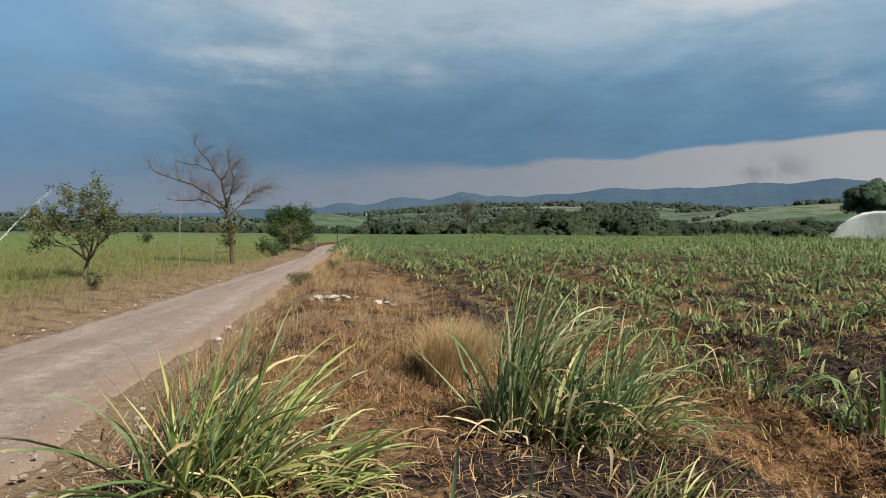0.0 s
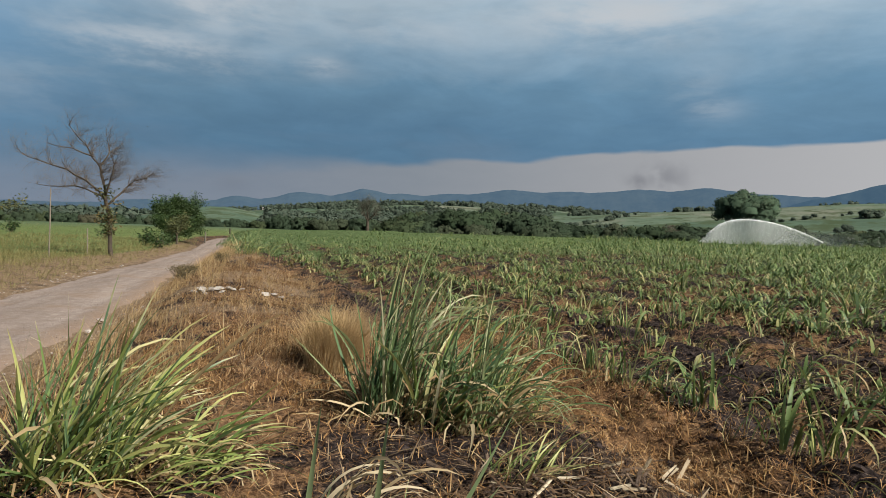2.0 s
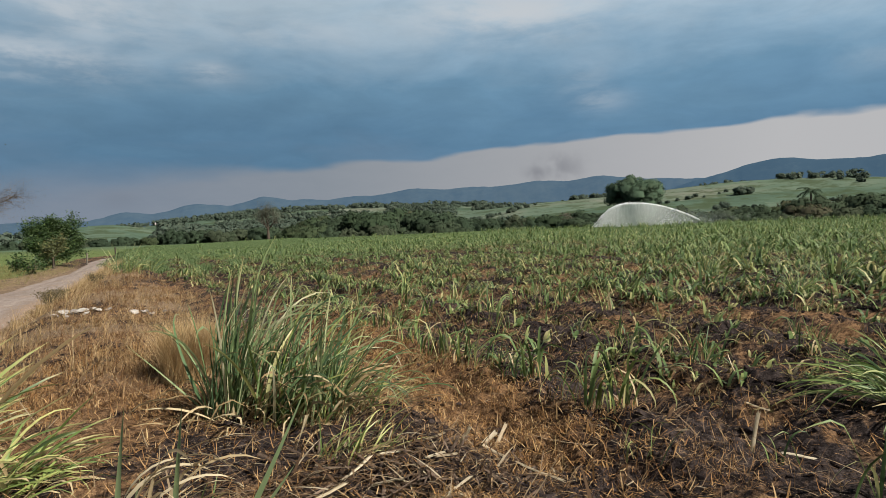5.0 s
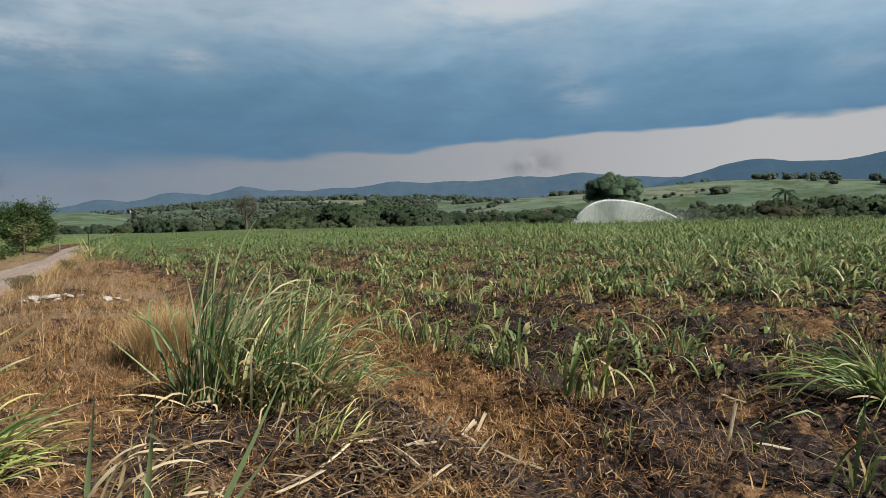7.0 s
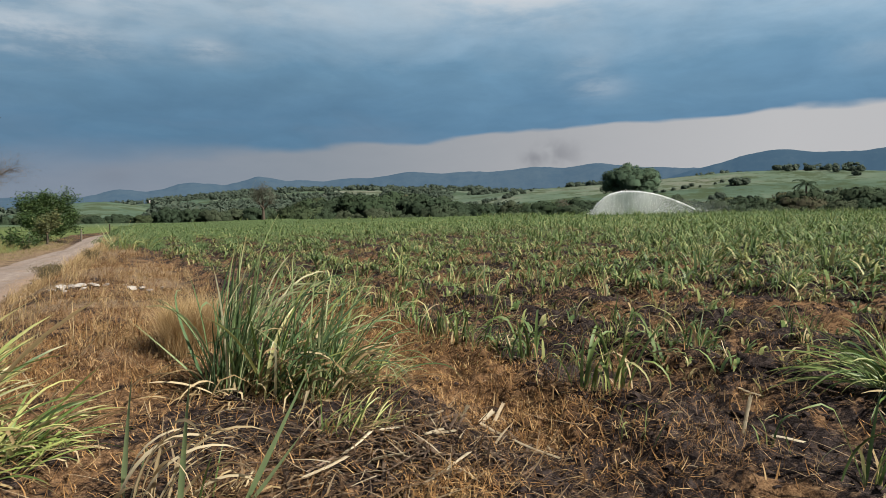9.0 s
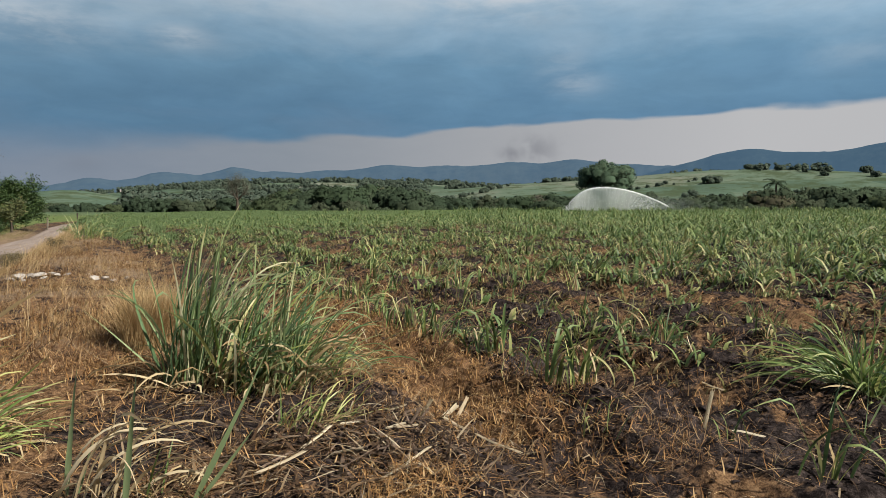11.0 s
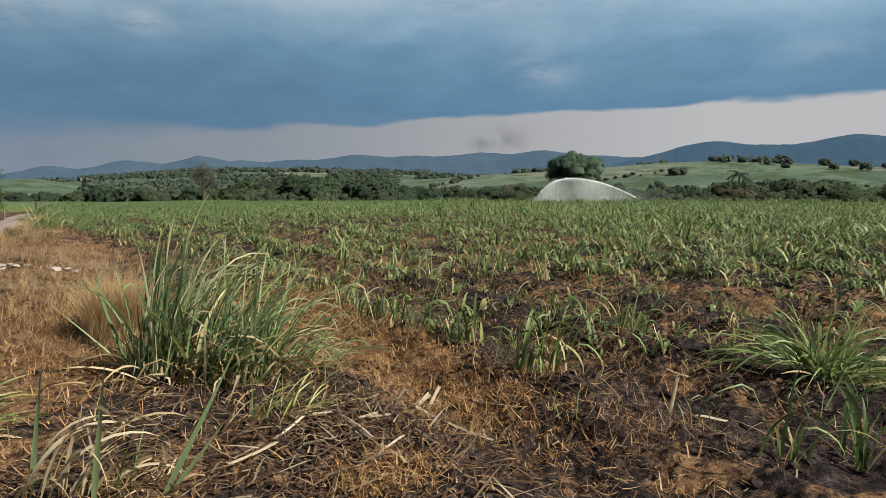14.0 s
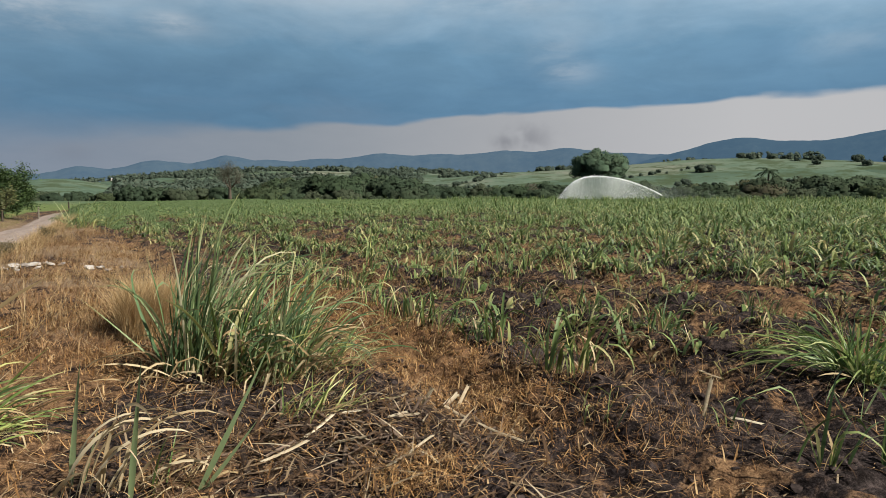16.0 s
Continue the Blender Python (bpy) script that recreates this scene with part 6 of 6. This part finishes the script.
    V, F, A = tube([(0, 0, -0.5), (0.08, 0, 1.6), (0.02, 0, 3.45)], [0.12, 0.09, 0.07], 8)
    az, dist = 53.0, 152
    x, y = EYE_X + dist * math.sin(radians(az)), EYE_Y + dist * math.cos(radians(az))
    gz = float(land(x, y, False))
    place_tree("palm_tree", x, y, gz, (make_mesh("palm trunk", V, F, M_BARK), fronds), "dark feathery palm tree in the belt", "", 0, (1.4 + dist * math.tan(radians(2.25)) - gz) / 3.85)
    # single trees and hedges on the green slopes
    for az, dist, h, k in ((46.6, 430, 5, 1), (47.8, 500, 7, 2), (48.4, 505, 6, 4), (50.8, 620, 6, 0), (51.3, 660, 7.5, 2), (52.0, 640, 5, 0), (53.1, 600, 5.5, 1), (54.2, 650, 4, 4), (56.2, 560, 4.5, 1), (58.9, 600, 7, 0), (59.5, 560, 5, 4), (60.8, 610, 6.5, 1), (61.6, 560, 7, 2), (62.9, 590, 5.5, 0),
                           (45.3, 300, 4, 4), (43.2, 330, 4, 4), (34.2, 640, 8, 2), (35.0, 650, 9, 0), (36.0, 640, 8, 1), (36.8, 650, 8, 3), (-5.0, 500, 4, 4), (-2.4, 330, 5, 2), (-1.2, 290, 7, 2), (0.3, 280, 7, 3), (1.5, 270, 6, 1), (2.6, 290, 7, 0), (3.4, 300, 8, 2), (-18.0, 210, 7, 2), (-16.8, 205, 6, 1), (-15.9, 215, 6, 4), (-14.6, 220, 5, 4)):
        put(k, az, dist, h, "single rounded tree on the green slope", "trees on the slopes")
    for a0, a1, d0, d1, h in ((42.5, 50, 330, 300, 2.6), (46, 62, 420, 470, 3.0), (55, 66, 330, 300, 3.2), (24, 31, 420, 520, 3.4), (25, 37, 690, 640, 5.0), (41.5, 47, 470, 520, 3.2), (44, 50.5, 262, 250, 3.2)):
        a = a0
        while a < a1:
            put(int(r.integers(0, 5)), a, d0 + (d1 - d0) * (a - a0) / (a1 - a0) + r.uniform(-8, 8), h * r.uniform(0.6, 1.3), "low hazy bush in a hedge across the slope", "hedge bushes on the slopes")
            a += r.uniform(0.25, 0.9) * (2.5 if r.random() < 0.12 else 1.0)


far_trees()


def distant_woods():
    """Woods on the rising land between the belt and the ridges."""
    r = np.random.default_rng(77)
    T, TN = [], []
    for _ in range(6):
        rows = [(np.array([*r.normal(0, 0.30, 2), r.uniform(0.12, 0.70)]), r.uniform(0.11, 0.24)) for _ in range(9)]
        V, F, N = foliage(r, rows, 30, 0.075, 0.85)
        T.append((V, np.array([f if len(f) == 4 else [*f, f[2]] for f in F]), np.zeros(len(V))))
        TN.append((unit(0.6 * N + 0.4 * unit(V - np.array([0, 0, 0.2])) + np.array([0, 0, 0.6])), T[-1][1], np.zeros(len(V))))
    n = 11000
    az = r.uniform(-38, 74, n)
    dist = r.uniform(215, 1250, n)
    wood = smooth_noise(dist * np.sin(np.radians(az)), dist * np.cos(np.radians(az)), 120, 12, 3)
    mid = (az > -2.3) & (az < 23.5)
    keep = np.where(mid, wood > np.where(az < 10, 0.37, 0.42), (wood > 0.60) & (dist > 300))
    keep |= (dist > 800) & (wood > 0.40)
    # open fields and pastures
    keep &= ~((az < -2.3) & ((dist < 640) | (wood < 0.50)))
    keep |= (az < -13.5) & (dist > 300) & (dist < 700) & (wood > 0.46)
    keep &= ~((az > 23.5) & (dist < 690) & (wood < 0.70))
    keep &= ~((az > 27) & (az < 66) & (dist < 800) & (wood < 0.62))
    az, dist = az[keep], dist[keep]
    x, y = EYE_X + dist * np.sin(np.radians(az)), EYE_Y + dist * np.cos(np.radians(az))
    s = 4.0 + 7.0 * r.random(len(x)) ** 1.4
    at, pick, yaw = np.column_stack([x, y, land(x, y, False) - 0.8]), r.integers(0, 6, len(x)), r.uniform(0, 6.28, len(x))
    V, F, A = scatter(T, pick, at, yaw, s)
    N, F2, A = scatter(TN, pick, at * 0, yaw, s * 0 + 1)
    F = [tuple(dict.fromkeys(f)) for f in F.tolist()]
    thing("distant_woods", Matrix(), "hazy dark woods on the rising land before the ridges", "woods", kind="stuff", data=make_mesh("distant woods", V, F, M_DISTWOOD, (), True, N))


distant_woods()


def houses():
    r = np.random.default_rng(13)
    for az, dist, w in ((-2.7, 900, 5), (0.6, 1000, 6), (2.4, 980, 5), (25.3, 950, 8)):
        x, y = EYE_X + dist * math.sin(radians(az)), EYE_Y + dist * math.cos(radians(az))
        z = float(land(x, y, False)) + 0.8
        top = thing("farmhouse", pose(x, y, z, 0, 0, r.uniform(-30, 30)), "small whitewashed farmhouse among distant trees", "house", "far farmhouses")
        h, d = 2.8, w * 0.6
        bm = bmesh.new()
        bmesh.ops.create_cube(bm, size=1.0)
        bmesh.ops.scale(bm, vec=(w, d, h + 4), verts=bm.verts)
        bmesh.ops.translate(bm, vec=(0, 0, (h - 4) / 2), verts=bm.verts)
        part("wall", from_bm("wall", bm, M_WALLPALE), top)
        bm = bmesh.new()
        e = 0.4
        a = [bm.verts.new(p) for p in ((-w / 2 - e, -d / 2 - e, h), (w / 2 + e, -d / 2 - e, h), (w / 2 + e, d / 2 + e, h), (-w / 2 - e, d / 2 + e, h), (-w / 2 - e, 0, h + 1.6), (w / 2 + e, 0, h + 1.6))]
        for f in ((0, 1, 5, 4), (2, 3, 4, 5), (0, 4, 3), (1, 2, 5), (3, 2, 1, 0)):
            bm.faces.new([a[i] for i in f])
        part("roof", from_bm("roof", bm, M_ROOF), top)
        bm = bmesh.new()
        bmesh.ops.create_cube(bm, size=1.0)
        bmesh.ops.scale(bm, vec=(1.2, 0.2, 1.3), verts=bm.verts)
        me = from_bm("window", bm, M_BARK)
        for wx in (-w * 0.25, w * 0.25):
            part("window", me, top, pose(wx, -d / 2 - 0.02, 2.2))


houses()


# ---- the irrigation jet ----
def water_jet():
    r = np.random.default_rng(90)
    def spot(u, dist=84.0):
        az = np.radians(44.95 - 8.5 * u)
        return EYE_X + dist * np.sin(az), EYE_Y + dist * np.cos(az)

    def height(u):
        up = 2.30 * (1 - np.abs((u - 0.64) / 0.64) ** 1.9)
        down = 2.30 * (1 - np.clip((u - 0.64) / 0.365, 0, 1) ** 2.6)
        return 1.22 + np.where(u < 0.64, up, down)

    octa = np.array([(1, 1, 1), (1, -1, -1), (-1, 1, -1), (-1, -1, 1)], float) * 0.75
    octf = np.array([(0, 1, 2), (0, 3, 1), (0, 2, 3), (1, 3, 2)])
    T = [(octa, octf, np.zeros(4))]
    top = thing("water_jet", Matrix(), "white irrigation water jet arching over the cane", "water", kind="stuff")
    us = np.linspace(0, 0.9, 40)
    X, Y = spot(us)
    V, F, A = tube(list(zip(X, Y, height(us))), list(0.07 + 0.13 * us), 8)
    part("stream", make_mesh("stream", V, F, M_WATER), top)
    # drops torn from the stream
    n = 3000
    u = r.uniform(0, 1, n) ** 0.7
    X, Y = spot(u, 84 + r.normal(0, 0.4, n))
    Z = height(u) + r.normal(0, 1, n) * (0.03 + 0.10 * u)
    V, F, A = scatter(T, np.zeros(n, int), np.column_stack([X, Y, Z]), r.uniform(0, 6, n), r.uniform(0.015, 0.045, n))
    part("drops", make_mesh("drops", V, F, M_WATER, (), False), top)
    # the veil of falling water below it, and drops in it
    for k, off in enumerate((-0.7, -0.2, 0.3, 0.8)):
        uu, tt = np.meshgrid(np.linspace(0.06, 1.05, 60), np.linspace(0, 1, 14), indexing="ij")
        dd = 84 + off + 0.25 * np.sin(uu * 9 + k * 2)
        X, Y = spot(uu + 0.03 * tt, dd)
        Z = np.maximum(height(np.minimum(uu, 1.0)) - 0.03 * k, 0.35) * (1 - tt) + 0.2 * tt
        a = (0.16 + 0.72 * step01(uu, 0.10, 0.70)) * (1 - 0.45 * tt) * (1 - step01(uu, 0.90, 1.05))
        V = np.stack([X, Y, Z], -1).reshape(-1, 3)
        ii, jj = np.arange(59)[:, None] * 14, np.arange(13)[None]
        F = np.stack([ii + jj, ii + jj + 1, ii + 14 + jj + 1, ii + 14 + jj], -1).reshape(-1, 4)
        part("veil", make_mesh("veil", V, F, M_CURTAIN, {"along": a.reshape(-1)}), top)
    n = 12000
    u = 0.10 + 0.93 * r.random(n) ** 0.72
    t = r.random(n)
    Z = 0.3 + (height(u) - 0.3) * (1 - t ** 1.2) + r.normal(0, 0.05, n)
    X, Y = spot(u + 0.05 * t * r.normal(0.3, 0.6, n), 84 + r.normal(0, 0.8, n))
    V, F, A = scatter(T, np.zeros(n, int), np.column_stack([X, Y, Z]), r.uniform(0, 6, n), r.uniform(0.008, 0.020, n))
    part("drops", make_mesh("falling drops", V, F, M_WATER, (), False), top)
    # pale mist that hangs behind the stream
    for k, off in enumerate((3.0, 5.0, 7.0)):
        uu, tt = np.meshgrid(np.linspace(-0.40, 0.75, 40), np.linspace(0, 1, 12), indexing="ij")
        X, Y = spot(uu, 84 + off + 0.6 * np.sin(uu * 7 + k))
        Z = 0.2 + 2.9 * tt
        a = 0.20 * step01(uu, -0.40, 0.10) * (1 - step01(uu, 0.35, 0.75)) * (1 - step01(tt, 0.15, 1.0))
        V = np.stack([X, Y, Z], -1).reshape(-1, 3)
        ii, jj = np.arange(39)[:, None] * 12, np.arange(11)[None]
        F = np.stack([ii + jj, ii + jj + 1, ii + 12 + jj + 1, ii + 12 + jj], -1).reshape(-1, 4)
        part("mist_veil", make_mesh("mist veil", V, F, M_CURTAIN, {"along": a.reshape(-1)}), top)
    # fine drops drifting off behind
    n = 3500
    X, Y = spot(r.uniform(-0.5, 1.0, n), 88 + r.normal(0, 2.0, n))
    Z = r.uniform(0.3, 2.4, n) * r.random(n) ** 0.3
    V, F, A = scatter(T, np.zeros(n, int), np.column_stack([X, Y, Z]), r.uniform(0, 6, n), r.uniform(0.006, 0.016, n))
    part("mist", make_mesh("mist", V, F, M_WATER, (), False), top)


water_jet()


def far_jet():
    """A second sprinkler across the road: a rising stream that breaks into drops."""
    r = np.random.default_rng(17)
    top = thing("water_jet", Matrix(), "thin white irrigation jet rising over the meadow", "water", kind="stuff")
    u = np.linspace(0, 1, 24)
    a = np.radians(np.interp(u, [0, 1], [-33.6, -28.0]))
    d = 60.0
    X, Y, Z = EYE_X + d * np.sin(a), EYE_Y + d * np.cos(a), 1.5 + d * np.radians(-5.0 + 9.0 * u - 1.8 * u * u)
    V, F, A = tube(list(zip(X, Y, Z)), list(0.03 + 0.07 * u * (1 - 0.6 * u)), 6)
    part("stream", make_mesh("stream", V, F, M_CURTAIN, {"along": np.repeat(0.42 - 0.38 * u, 6)}), top)
    n = 350
    q = r.random(n) ** 0.8
    P = np.column_stack([np.interp(q, u, X), np.interp(q, u, Y), np.interp(q, u, Z)]) + r.normal(0, 1, (n, 3)) * (0.02 + 0.06 * q[:, None])
    octa = np.array([(1, 1, 1), (1, -1, -1), (-1, 1, -1), (-1, -1, 1)], float) * 0.75
    V, F, A = scatter([(octa, np.array([(0, 1, 2), (0, 3, 1), (0, 2, 3), (1, 3, 2)]), np.zeros(4))], np.zeros(n, int), P, r.uniform(0, 6, n), r.uniform(0.008, 0.02, n))
    part("drops", make_mesh("drops", V, F, M_WATER, (), False), top)


far_jet()
